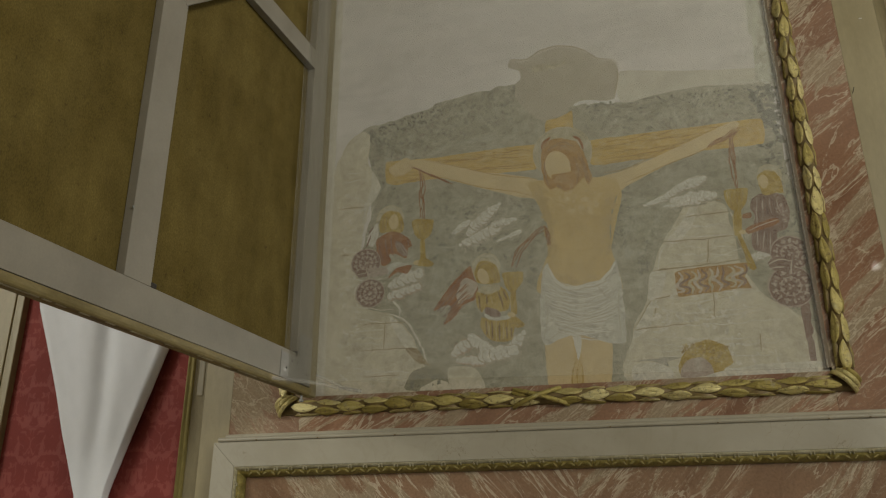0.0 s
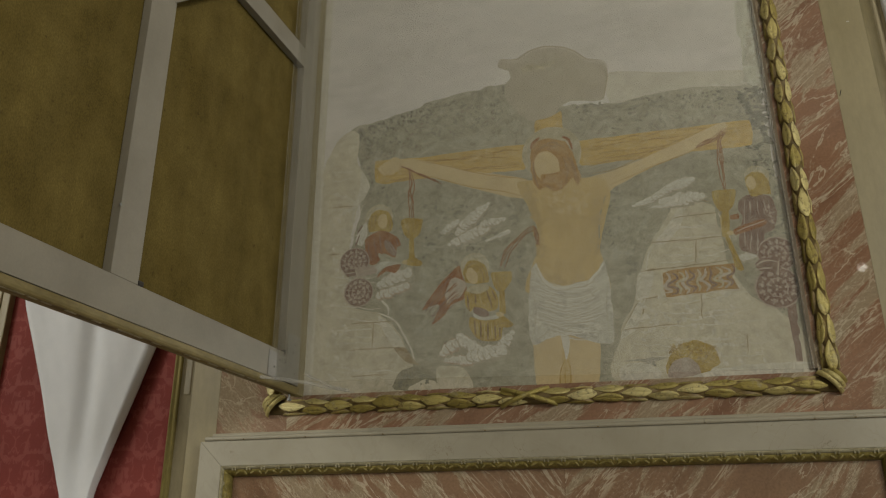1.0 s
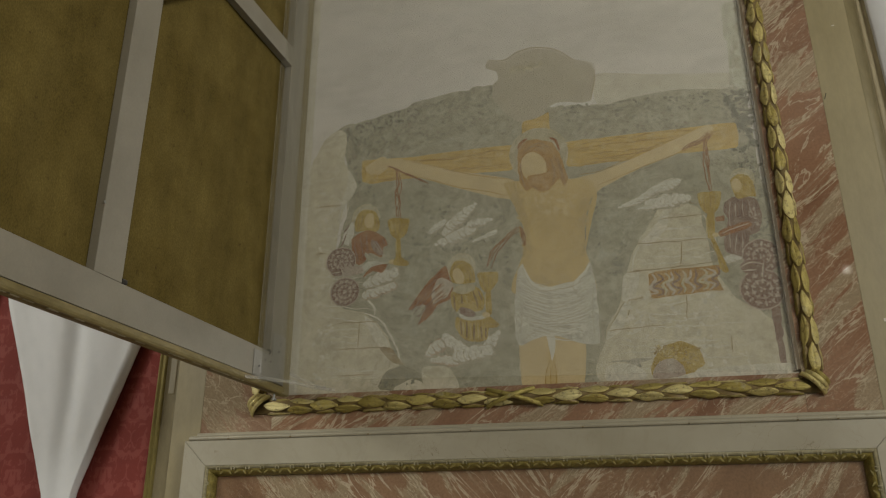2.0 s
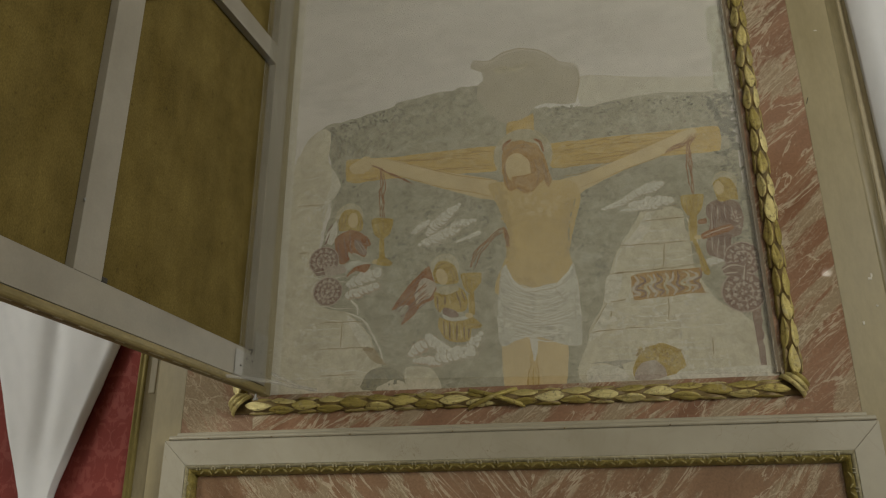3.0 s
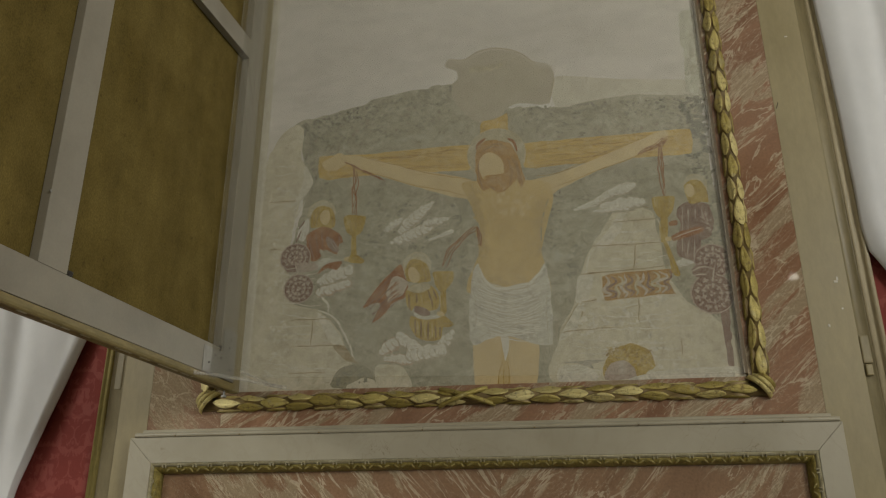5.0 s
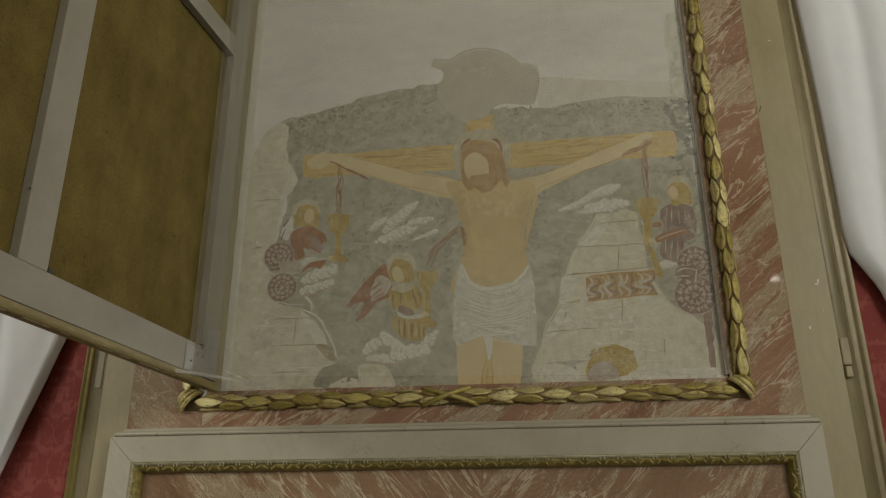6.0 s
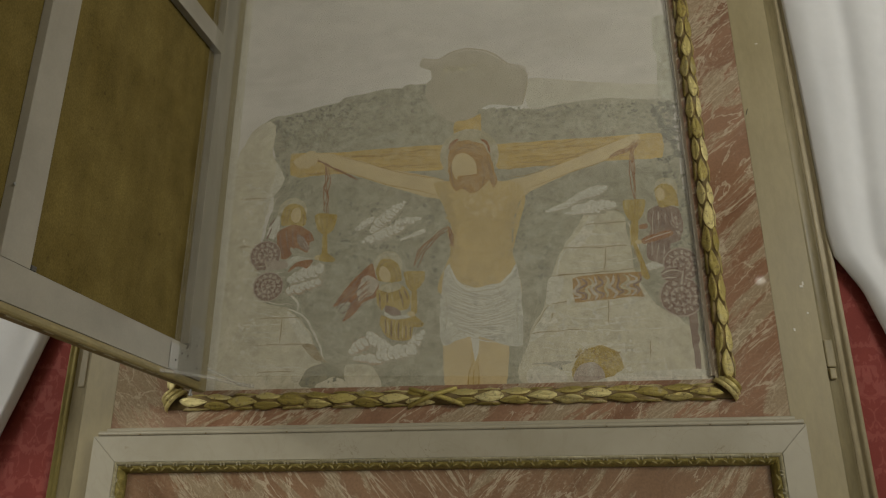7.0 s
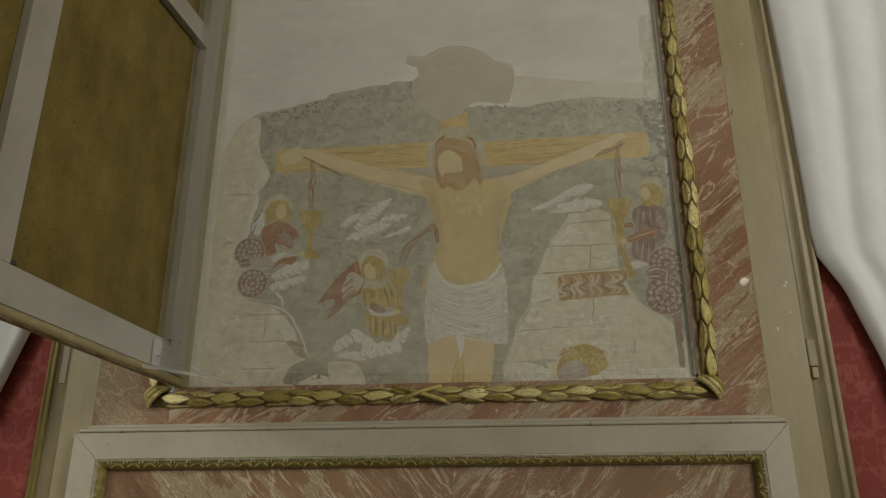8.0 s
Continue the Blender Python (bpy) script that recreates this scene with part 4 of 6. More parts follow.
# the cross and the pale shapes on it
paint("crossbeam", [(0.391, 2.988), (0.568, 2.984), (0.794, 2.992), (0.988, 2.992), (0.983, 2.887), (0.792, 2.89), (0.568, 2.892), (0.43, 2.884), (0.393, 2.898)], TIMBER, 0.002, 0.15)
paint("crossbeam", [(1.184, 2.982), (1.555, 2.99), (1.803, 2.994), (1.797, 2.893), (1.504, 2.889), (1.198, 2.878)], TIMBER, 0.002, 0.15)
paint("cross_top", [(1.032, 3.09), (1.084, 3.098), (1.133, 3.121), (1.131, 3.013), (1.028, 3.026)], TIMBER, 0.003, 0.15)
strokes("timber_grain", [[(0.429, 2.963), (0.659, 2.965), (0.969, 2.965)], [(0.568, 2.956), (0.771, 2.961), (0.968, 2.946)], [(0.476, 2.903), (0.703, 2.915), (0.966, 2.898)], [(0.407, 2.901), (0.522, 2.897), (0.658, 2.906)], [(0.727, 2.979), (0.882, 2.976), (0.981, 2.979)], [(0.792, 2.91), (0.978, 2.911)], [(1.203, 2.95), (1.471, 2.956), (1.788, 2.968)], [(1.21, 2.897), (1.466, 2.908), (1.78, 2.909)], [(1.225, 2.962), (1.392, 2.978), (1.692, 2.981)], [(1.284, 2.916), (1.427, 2.922), (1.627, 2.929)], [(1.209, 2.881), (1.424, 2.887), (1.623, 2.895)], [(1.594, 2.98), (1.653, 2.979), (1.713, 2.987)]], 0.005, GRAIN, wave=0.012)
paint("plain_shape", [(0.401, 2.956), (0.456, 2.987), (0.568, 2.976), (0.77, 2.905), (0.986, 2.844), (0.972, 2.766), (0.79, 2.826), (0.591, 2.904), (0.499, 2.95), (0.43, 2.923)], FLESH, 0.002)
paint("plain_shape", [(1.173, 2.813), (1.319, 2.847), (1.507, 2.916), (1.673, 2.983), (1.718, 2.996), (1.721, 2.963), (1.604, 2.899), (1.46, 2.848), (1.313, 2.779), (1.249, 2.736)], FLESH, 0.002)
paint("plain_shape", [(0.953, 2.831), (1.091, 2.832), (1.266, 2.818), (1.291, 2.747), (1.268, 2.66), (1.239, 2.542), (1.253, 2.477), (1.251, 2.372), (0.976, 2.394), (0.995, 2.499), (1.028, 2.584), (1.004, 2.698)], FLESH_DEEP, 0.002)
paint("plain_shape", [(0.987, 2.215), (1.013, 2.225), (1.086, 2.261), (1.09, 2.205), (1.077, 2.045), (0.996, 2.045)], FLESH, 0.002)
paint("plain_shape", [(1.101, 2.248), (1.171, 2.227), (1.215, 2.213), (1.195, 2.039), (1.097, 2.042), (1.104, 2.204)], FLESH, 0.002)
paint("leg_shade", [(1.085, 2.241), (1.108, 2.236), (1.109, 2.14), (1.111, 2.043), (1.065, 2.043), (1.082, 2.141)], FLESH_DEEP, 0.002)
strokes("leg_lines", [[(1.086, 2.141), (1.072, 2.087), (1.073, 2.045)], [(1.102, 2.144), (1.11, 2.093), (1.103, 2.043)], [(1.091, 2.121), (1.088, 2.044)]], 0.004, GRAIN, wave=0.004)
strokes("body_shades", [[(0.99, 2.827), (1.003, 2.76), (1.023, 2.688), (1.028, 2.619), (1.013, 2.53)], [(0.98, 2.798), (0.996, 2.738), (1.017, 2.666)]], 0.016, BODY_SHADE, True, 0.006)
strokes("body_shades", [[(1.269, 2.743), (1.244, 2.677), (1.236, 2.599), (1.233, 2.533)]], 0.014, BODY_SHADE, True, 0.005)
strokes("body_lines", [[(1.276, 2.748), (1.256, 2.698), (1.242, 2.621), (1.234, 2.544)]], 0.0045, SKY_DARK, True, 0.004)
strokes("body_lines", [[(1.04, 2.606), (1.068, 2.644), (1.111, 2.651), (1.146, 2.63), (1.169, 2.594)], [(1.043, 2.561), (1.12, 2.545), (1.212, 2.548)], [(1.038, 2.669), (1.086, 2.676), (1.127, 2.664)], [(1.148, 2.662), (1.19, 2.669), (1.23, 2.656)]], 0.0032, BODY_SHADE, True, 0.003)
strokes("arm_lines", [[(0.544, 2.922), (0.657, 2.881), (0.777, 2.835), (0.894, 2.805), (0.971, 2.776)], [(0.554, 2.977), (0.688, 2.932), (0.818, 2.886), (0.916, 2.862), (0.993, 2.844)]], 0.0035, GRAIN, True, 0.002)
strokes("arm_lines", [[(1.297, 2.792), (1.387, 2.822), (1.471, 2.853), (1.555, 2.878), (1.617, 2.9)], [(1.233, 2.84), (1.328, 2.853), (1.435, 2.899), (1.541, 2.939), (1.625, 2.964)]], 0.0035, GRAIN, True, 0.002)
strokes("finger_shapes", [[(0.472, 2.981), (0.449, 2.978), (0.437, 2.963)], [(0.486, 2.988), (0.465, 2.993), (0.449, 2.986)], [(0.502, 2.955), (0.473, 2.936), (0.45, 2.93)]], 0.011, FLESH, True, 0.002)
dabs("body_dabs", [(0.991, 2.815), (1.015, 2.53), (1.048, 2.527), (1.029, 2.805)], 60, 0.01, BODY_SHADE, 171, 1.5)
dabs("body_dabs", [(1.269, 2.743), (1.23, 2.522), (1.198, 2.525), (1.231, 2.736)], 60, 0.01, BODY_SHADE, 172, 1.5)
dabs("body_dabs", [(1.038, 2.462), (1.204, 2.448), (1.191, 2.406), (1.051, 2.418)], 40, 0.009, BODY_SHADE, 173, 0.8)
dabs("body_lights", [(1.06, 2.789), (1.218, 2.772), (1.19, 2.682), (1.066, 2.695)], 40, 0.012, FLESH, 174, 1.0)
paint("cloth_shape", [(0.99, 2.483), (1.01, 2.506), (1.022, 2.465), (1.061, 2.418), (1.098, 2.408), (1.153, 2.423), (1.19, 2.427), (1.229, 2.465), (1.25, 2.497), (1.262, 2.426), (1.266, 2.311), (1.261, 2.2), (1.217, 2.196), (1.157, 2.216), (1.107, 2.236), (1.083, 2.236), (1.032, 2.219), (0.986, 2.204), (0.974, 2.237), (0.975, 2.361)], WHITE_CLOTH, 0.003, 0.3)
paint("cloth_shape", [(1.085, 2.237), (1.109, 2.236), (1.111, 2.191), (1.099, 2.146), (1.089, 2.184)], CLOTH_LIGHT, 0.002, 0.35)
strokes("cloth_lights", hatch(0.994, 2.458, 0.981, 2.284, 1.17, 2.404, 1.254, 2.21, 24, -0.02, 0.012, 81), 0.0034, CLOTH_LIGHT, wave=0.004)
strokes("cloth_folds", hatch(0.999, 2.467, 0.98, 2.274, 1.162, 2.41, 1.254, 2.215, 16, -0.022, 0.012, 82), 0.0017, CLOTH_LINE, wave=0.004)
strokes("cloth_lights", hatch(1.233, 2.457, 1.258, 2.265, 1.144, 2.416, 1.006, 2.235, 18, -0.014, 0.01, 83), 0.0034, CLOTH_LIGHT, wave=0.004)
strokes("cloth_folds", hatch(1.238, 2.462, 1.26, 2.293, 1.153, 2.415, 1.024, 2.243, 12, -0.014, 0.01, 84), 0.0016, CLOTH_LINE, wave=0.004)
strokes("cloth_roll", [[(1.014, 2.486), (1.035, 2.439), (1.079, 2.406), (1.134, 2.412), (1.185, 2.42), (1.224, 2.453), (1.247, 2.485)]], 0.012, CLOTH_LIGHT, True, 0.003)
strokes("cloth_folds", [[(1.009, 2.481), (1.03, 2.433), (1.077, 2.398), (1.136, 2.403), (1.189, 2.41), (1.232, 2.448)], [(1.134, 2.412), (1.171, 2.414), (1.196, 2.378), (1.229, 2.352)], [(1.19, 2.427), (1.184, 2.403), (1.212, 2.362)], [(1.085, 2.237), (1.134, 2.264), (1.204, 2.25)], [(0.986, 2.208), (1.043, 2.251), (1.098, 2.276)], [(1.257, 2.416), (1.246, 2.331), (1.249, 2.21)], [(0.991, 2.408), (1, 2.311), (0.982, 2.227)]], 0.0022, CLOTH_LINE, True, 0.003)
paint("beam_disc", oval(0.455, 2.942, 0.021, 0.022), FLESH, 0.002)
HX, HZ, HR = 1.087, 2.944, 0.112
paint("halo_shape", oval(HX, HZ, HR, HR), HALO_GREY, 0.002)
strokes("halo_ring", [[(HX + HR * q * math.cos(a), HZ + HR * q * math.sin(a)) for a in (2 * math.pi * k / 20 for k in range(21))] for q in (0.98, 0.86)], 0.0042, HALO, False)
strokes("halo_beads", [[(HX + HR * 0.89 * math.cos(a), HZ + HR * 0.89 * math.sin(a)), (HX + HR * 0.96 * math.cos(a), HZ + HR * 0.96 * math.sin(a))] for a in (2 * math.pi * k / 60 for k in range(60))], 0.003, HALO, False)
strokes("halo_rays", [[(HX + HR * 0.55 * math.cos(a), HZ + HR * 0.5 * math.sin(a)), (HX + HR * 0.8 * math.cos(a), HZ + HR * 0.8 * math.sin(a))] for a in (radians(20 + 6.5 * k) for k in range(22))], 0.0045, HALO, False)
strokes("halo_patches", [[(1.01, 2.97), (1.02, 2.996), (1.045, 3.015)], [(1.132, 3.009), (1.155, 2.99), (1.164, 2.95)]], 0.012, RED, True, 0.004)
paint("hair_shape", [(1.005, 2.943), (1.016, 2.98), (1.047, 3.005), (1.088, 3.006), (1.136, 2.987), (1.162, 2.945), (1.176, 2.895), (1.189, 2.835), (1.177, 2.798), (1.162, 2.833), (1.142, 2.814), (1.119, 2.79), (1.086, 2.784), (1.058, 2.805), (1.035, 2.793), (1.017, 2.818), (1.007, 2.873)], HAIR, 0.004, 0.35)
paint("plain_shape", oval(1.067, 2.889, 0.047, 0.0665, 12), FLESH, 0.003)
paint("hair_shape", [(1.038, 2.852), (1.057, 2.858), (1.082, 2.857), (1.111, 2.862), (1.123, 2.838), (1.11, 2.805), (1.086, 2.789), (1.063, 2.802), (1.048, 2.821)], HAIR, 0.004, 0.35)
strokes("hair_strands", [[(1.142, 2.932), (1.162, 2.876), (1.17, 2.816)], [(1.127, 2.923), (1.143, 2.867), (1.13, 2.81)], [(1.018, 2.914), (1.019, 2.86), (1.03, 2.806)], [(1.058, 2.986), (1.097, 2.986), (1.134, 2.96)], [(1.155, 2.919), (1.171, 2.864), (1.179, 2.81)], [(1.059, 2.813), (1.079, 2.794)], [(1.028, 2.957), (1.067, 2.976), (1.106, 2.969)]], 0.006, HAIR_DEEP, True, 0.004)
strokes("red_drips", [[(0.52, 2.948), (0.531, 2.911), (0.533, 2.871), (0.529, 2.836), (0.529, 2.803), (0.533, 2.757), (0.537, 2.736)], [(0.528, 2.946), (0.531, 2.905), (0.542, 2.871), (0.527, 2.836), (0.543, 2.797), (0.532, 2.755), (0.534, 2.732)], [(0.533, 2.944), (0.536, 2.907), (0.54, 2.866), (0.535, 2.836), (0.546, 2.794), (0.541, 2.754), (0.548, 2.725)], [(0.535, 2.943), (0.545, 2.901), (0.552, 2.863), (0.545, 2.829), (0.546, 2.792), (0.548, 2.747), (0.548, 2.725)]], 0.0042, RED_BROWN, True, 0.004)
strokes("red_drips", [[(0.494, 2.954), (0.522, 2.941), (0.571, 2.912), (0.606, 2.893), (0.643, 2.872)], [(0.495, 2.957), (0.53, 2.936), (0.575, 2.908), (0.613, 2.889), (0.646, 2.872)], [(0.494, 2.955), (0.536, 2.934), (0.576, 2.907), (0.614, 2.887), (0.649, 2.871)], [(0.502, 2.952), (0.541, 2.927), (0.584, 2.908), (0.622, 2.882), (0.658, 2.862)]], 0.0042, RED_BROWN, True, 0.004)
strokes("red_drips", [[(1.712, 2.973), (1.689, 2.934), (1.683, 2.897), (1.677, 2.841), (1.679, 2.787), (1.684, 2.734)], [(1.722, 2.97), (1.695, 2.934), (1.687, 2.889), (1.685, 2.838), (1.687, 2.785), (1.686, 2.731)], [(1.721, 2.97), (1.701, 2.929), (1.692, 2.887), (1.691, 2.834), (1.688, 2.778), (1.686, 2.727)], [(1.73, 2.967), (1.699, 2.929), (1.698, 2.887), (1.694, 2.836), (1.693, 2.778), (1.69, 2.727)]], 0.0042, RED_BROWN, True, 0.004)
strokes("red_drips", [[(1.702, 2.964), (1.665, 2.935), (1.626, 2.919), (1.61, 2.901)], [(1.71, 2.96), (1.67, 2.932), (1.63, 2.918), (1.608, 2.899)], [(1.713, 2.955), (1.675, 2.93), (1.634, 2.913), (1.616, 2.897)], [(1.717, 2.957), (1.677, 2.926), (1.64, 2.913), (1.618, 2.899)]], 0.0042, RED_BROWN, True, 0.004)
strokes("red_drips", [[(0.995, 2.653), (0.968, 2.631), (0.934, 2.6), (0.895, 2.562), (0.88, 2.506)], [(1.004, 2.654), (0.97, 2.634), (0.937, 2.6), (0.901, 2.561), (0.878, 2.502)], [(1.008, 2.651), (0.979, 2.631), (0.944, 2.6), (0.906, 2.553), (0.882, 2.504)], [(1.016, 2.642), (0.978, 2.622), (0.948, 2.593), (0.914, 2.549), (0.893, 2.495)]], 0.0042, RED_BROWN, True, 0.004)
strokes("red_drips", [[(1.003, 2.65), (1.011, 2.623), (1.014, 2.576)], [(1.004, 2.65), (1.013, 2.62), (1.017, 2.574)], [(1.008, 2.649), (1.016, 2.619), (1.019, 2.574)], [(1.011, 2.648), (1.02, 2.618), (1.025, 2.573)]], 0.0042, RED_BROWN, True, 0.004)

# small plain shapes: red, gold and purple figures on clouds
cloud([(0.664, 2.656, 0.722, 2.697, 0.0099, 0.0180, 0.0135), (0.69, 2.606, 0.831, 2.659, 0.0090, 0.0270, 0.0216), (0.722, 2.651, 0.841, 2.759, 0.0144, 0.0256, 0.0080), (0.818, 2.676, 0.899, 2.689, 0.0144, 0.0180, 0.0081), (0.83, 2.608, 0.914, 2.637, 0.0048, 0.0088, 0.0128)], 1, CLOUD_BASE)
cloud([(1.367, 2.695, 1.458, 2.72, 0.0050, 0.0130, 0.0120), (1.471, 2.7, 1.61, 2.708, 0.0150, 0.0300, 0.0150), (1.438, 2.718, 1.564, 2.781, 0.0100, 0.0210, 0.0160), (1.534, 2.757, 1.584, 2.779, 0.0140, 0.0190, 0.0140), (1.435, 2.684, 1.534, 2.687, 0.0045, 0.0090, 0.0072)], 2, CLOUD_BASE)
cloud([(0.423, 2.425, 0.527, 2.456, 0.0198, 0.0225, 0.0162)], 3, CLOUD_RED)
cloud([(0.426, 2.47, 0.531, 2.507, 0.0198, 0.0306, 0.0234)], 4, CLOUD_BASE)
cloud([(0.665, 2.192, 0.736, 2.238, 0.0160, 0.0272, 0.0208), (0.677, 2.167, 0.776, 2.161, 0.0096, 0.0192, 0.0144)], 5, CLOUD_RED)
cloud([(0.728, 2.243, 0.789, 2.189, 0.0192, 0.0272, 0.0272), (0.869, 2.191, 0.914, 2.254, 0.0240, 0.0240, 0.0112), (0.768, 2.174, 0.879, 2.192, 0.0208, 0.0304, 0.0256)], 6, CLOUD_BASE)
cloud([(1.708, 2.468, 1.76, 2.474, 0.0126, 0.0180, 0.0126)], 7, CLOUD_BASE)
paint("halo_shape", oval(0.411, 2.74, 0.056, 0.0582, 0), HALO, 0.002)
strokes("halo_rays", [[(0.411 + 0.037 * math.cos(a), 2.74 + 0.037 * math.sin(a)), (0.411 + 0.0526 * math.cos(a), 2.74 + 0.0526 * math.sin(a))] for a in (radians(13 * k) for k in range(16))], 0.003, FOLD, False)
paint("wing_shape", [(0.327, 2.684), (0.358, 2.732), (0.366, 2.685), (0.347, 2.63), (0.317, 2.647)], CLOUD, 0.004, 0.35)
strokes("wing_lines", [[(0.336, 2.679), (0.323, 2.646), (0.317, 2.633)], [(0.344, 2.716), (0.327, 2.684)]], 0.006, PURPLE, True, 0.003)
paint("hair_shape", [(0.381, 2.761), (0.404, 2.776), (0.441, 2.768), (0.463, 2.738), (0.466, 2.687), (0.443, 2.68), (0.406, 2.685), (0.373, 2.685), (0.369, 2.724)], GOLDEN, 0.003, 0.35)
paint("plain_shape", oval(0.426, 2.727, 0.02, 0.0312, 0), FLESH, 0.002)
strokes("hair_strands", [[(0.386, 2.751), (0.382, 2.712), (0.378, 2.689)], [(0.399, 2.764), (0.396, 2.721), (0.392, 2.687)], [(0.454, 2.734), (0.458, 2.691)]], 0.004, UMBER_SOFT, True, 0.003)
paint("robe_shape", [(0.358, 2.653), (0.387, 2.678), (0.429, 2.687), (0.484, 2.657), (0.503, 2.62), (0.485, 2.612), (0.478, 2.571), (0.431, 2.594), (0.418, 2.567), (0.4, 2.548), (0.379, 2.552), (0.362, 2.6)], RED, 0.003, 0.35)
paint("robe_shape", [(0.434, 2.648), (0.462, 2.636), (0.487, 2.587), (0.469, 2.58), (0.439, 2.612)], PURPLE, 0.002, 0.35)
strokes("robe_lights", [[(0.443, 2.64), (0.462, 2.61), (0.476, 2.585)], [(0.453, 2.637), (0.471, 2.611), (0.482, 2.591)]], 0.003, ROUNDEL, True, 0.002)
paint("sleeve_shape", [(0.414, 2.598), (0.451, 2.568), (0.512, 2.561), (0.518, 2.547), (0.459, 2.547), (0.414, 2.577)], HALO_SKY, 0.002, 0.35)
paint("robe_shape", [(0.4, 2.534), (0.427, 2.559), (0.49, 2.55), (0.477, 2.534), (0.432, 2.533), (0.407, 2.511)], WHITE_CLOTH, 0.003, 0.35)
paint("robe_shape", [(0.439, 2.536), (0.502, 2.543), (0.479, 2.51), (0.446, 2.519), (0.407, 2.497)], RED, 0.003, 0.35)
paint("plain_shape", oval(0.522, 2.551, 0.014, 0.01, 0), FLESH, 0.002)
strokes("robe_folds", [[(0.37, 2.652), (0.375, 2.608), (0.386, 2.561)], [(0.392, 2.668), (0.398, 2.625), (0.408, 2.577)], [(0.415, 2.676), (0.419, 2.633), (0.423, 2.597)], [(0.484, 2.65), (0.489, 2.622)]], 0.004, PURPLE, True, 0.003)
paint("chalice_shape", [(0.498, 2.718), (0.515, 2.73), (0.584, 2.721), (0.585, 2.704), (0.575, 2.663), (0.552, 2.643), (0.53, 2.645), (0.511, 2.666)], GOLDEN, 0.002, 0.25)
paint("chalice_shape", [(0.534, 2.646), (0.55, 2.645), (0.554, 2.563), (0.534, 2.564)], GOLDEN, 0.002, 0.2)
paint("chalice_shape", [(0.532, 2.568), (0.555, 2.568), (0.587, 2.541), (0.575, 2.531), (0.524, 2.538)], GOLDEN, 0.002, 0.25)
strokes("chalice_lines", [[(0.524, 2.716), (0.528, 2.679), (0.537, 2.654)], [(0.546, 2.713), (0.548, 2.668)], [(0.564, 2.712), (0.56, 2.678)], [(0.532, 2.555), (0.58, 2.54)]], 0.003, UMBER_SOFT, True, 0.002)
strokes("chalice_lights", [[(0.513, 2.72), (0.518, 2.689)], [(0.535, 2.641), (0.537, 2.584)]], 0.004, GOLD_PALE, True, 0.002)
paint("halo_shape", oval(0.784, 2.511, 0.053, 0.0551, 0), HALO, 0.002)
strokes("halo_rays", [[(0.784 + 0.035 * math.cos(a), 2.511 + 0.035 * math.sin(a)), (0.784 + 0.0498 * math.cos(a), 2.511 + 0.0498 * math.sin(a))] for a in (radians(13 * k) for k in range(16))], 0.003, FOLD, False)
paint("wing_shape", [(0.724, 2.52), (0.698, 2.498), (0.654, 2.456), (0.61, 2.398), (0.586, 2.357), (0.634, 2.376), (0.652, 2.366), (0.623, 2.299), (0.672, 2.336), (0.7, 2.373), (0.739, 2.388), (0.753, 2.431), (0.739, 2.476)], RED, 0.003, 0.35)
paint("wing_shape", [(0.71, 2.477), (0.75, 2.447), (0.735, 2.401), (0.705, 2.39), (0.677, 2.373), (0.674, 2.419), (0.688, 2.458)], WING_PALE, 0.004, 0.35)
strokes("wing_feathers", hatch(0.698, 2.498, 0.739, 2.388, 0.588, 2.36, 0.623, 2.301, 10, 0.004, 0.004, 22), 0.003, PURPLE, wave=0.002)
strokes("wing_lights", hatch(0.714, 2.469, 0.735, 2.401, 0.671, 2.42, 0.679, 2.371, 7, 0.002, 0.003, 23), 0.0026, RED, wave=0.002)
paint("robe_shape", [(0.744, 2.412), (0.774, 2.438), (0.816, 2.443), (0.854, 2.418), (0.869, 2.378), (0.86, 2.343), (0.822, 2.337), (0.781, 2.357), (0.763, 2.337), (0.747, 2.37)], GOLDEN, 0.003, 0.35)
paint("robe_shape", [(0.765, 2.321), (0.821, 2.303), (0.879, 2.309), (0.873, 2.232), (0.827, 2.227), (0.786, 2.243), (0.761, 2.283)], GOLDEN, 0.003, 0.35)
paint("collar_shape", [(0.748, 2.42), (0.782, 2.441), (0.825, 2.44), (0.834, 2.421), (0.79, 2.405)], HALO, 0.003, 0.35)
paint("sleeve_shape", [(0.779, 2.357), (0.822, 2.345), (0.834, 2.321), (0.792, 2.317), (0.774, 2.338)], PURPLE, 0.003, 0.35)
paint("robe_shape", [(0.774, 2.333), (0.813, 2.317), (0.873, 2.323), (0.877, 2.311), (0.821, 2.303), (0.78, 2.316)], WHITE_CLOTH, 0.003, 0.35)
strokes("robe_folds", [[(0.756, 2.404), (0.757, 2.369), (0.762, 2.343)], [(0.824, 2.416), (0.836, 2.381), (0.841, 2.35)], [(0.845, 2.415), (0.857, 2.379)], [(0.782, 2.402), (0.785, 2.367)], [(0.78, 2.307), (0.782, 2.252)], [(0.8, 2.301), (0.801, 2.238)], [(0.829, 2.296), (0.827, 2.232)], [(0.852, 2.297), (0.854, 2.235)], [(0.872, 2.301), (0.869, 2.238)]], 0.0065, UMBER, True, 0.003)
strokes("robe_lights", [[(0.798, 2.401), (0.806, 2.366)], [(0.788, 2.302), (0.791, 2.247)], [(0.816, 2.296), (0.815, 2.236)], [(0.842, 2.295), (0.842, 2.236)]], 0.006, GOLD_PALE, True, 0.003)
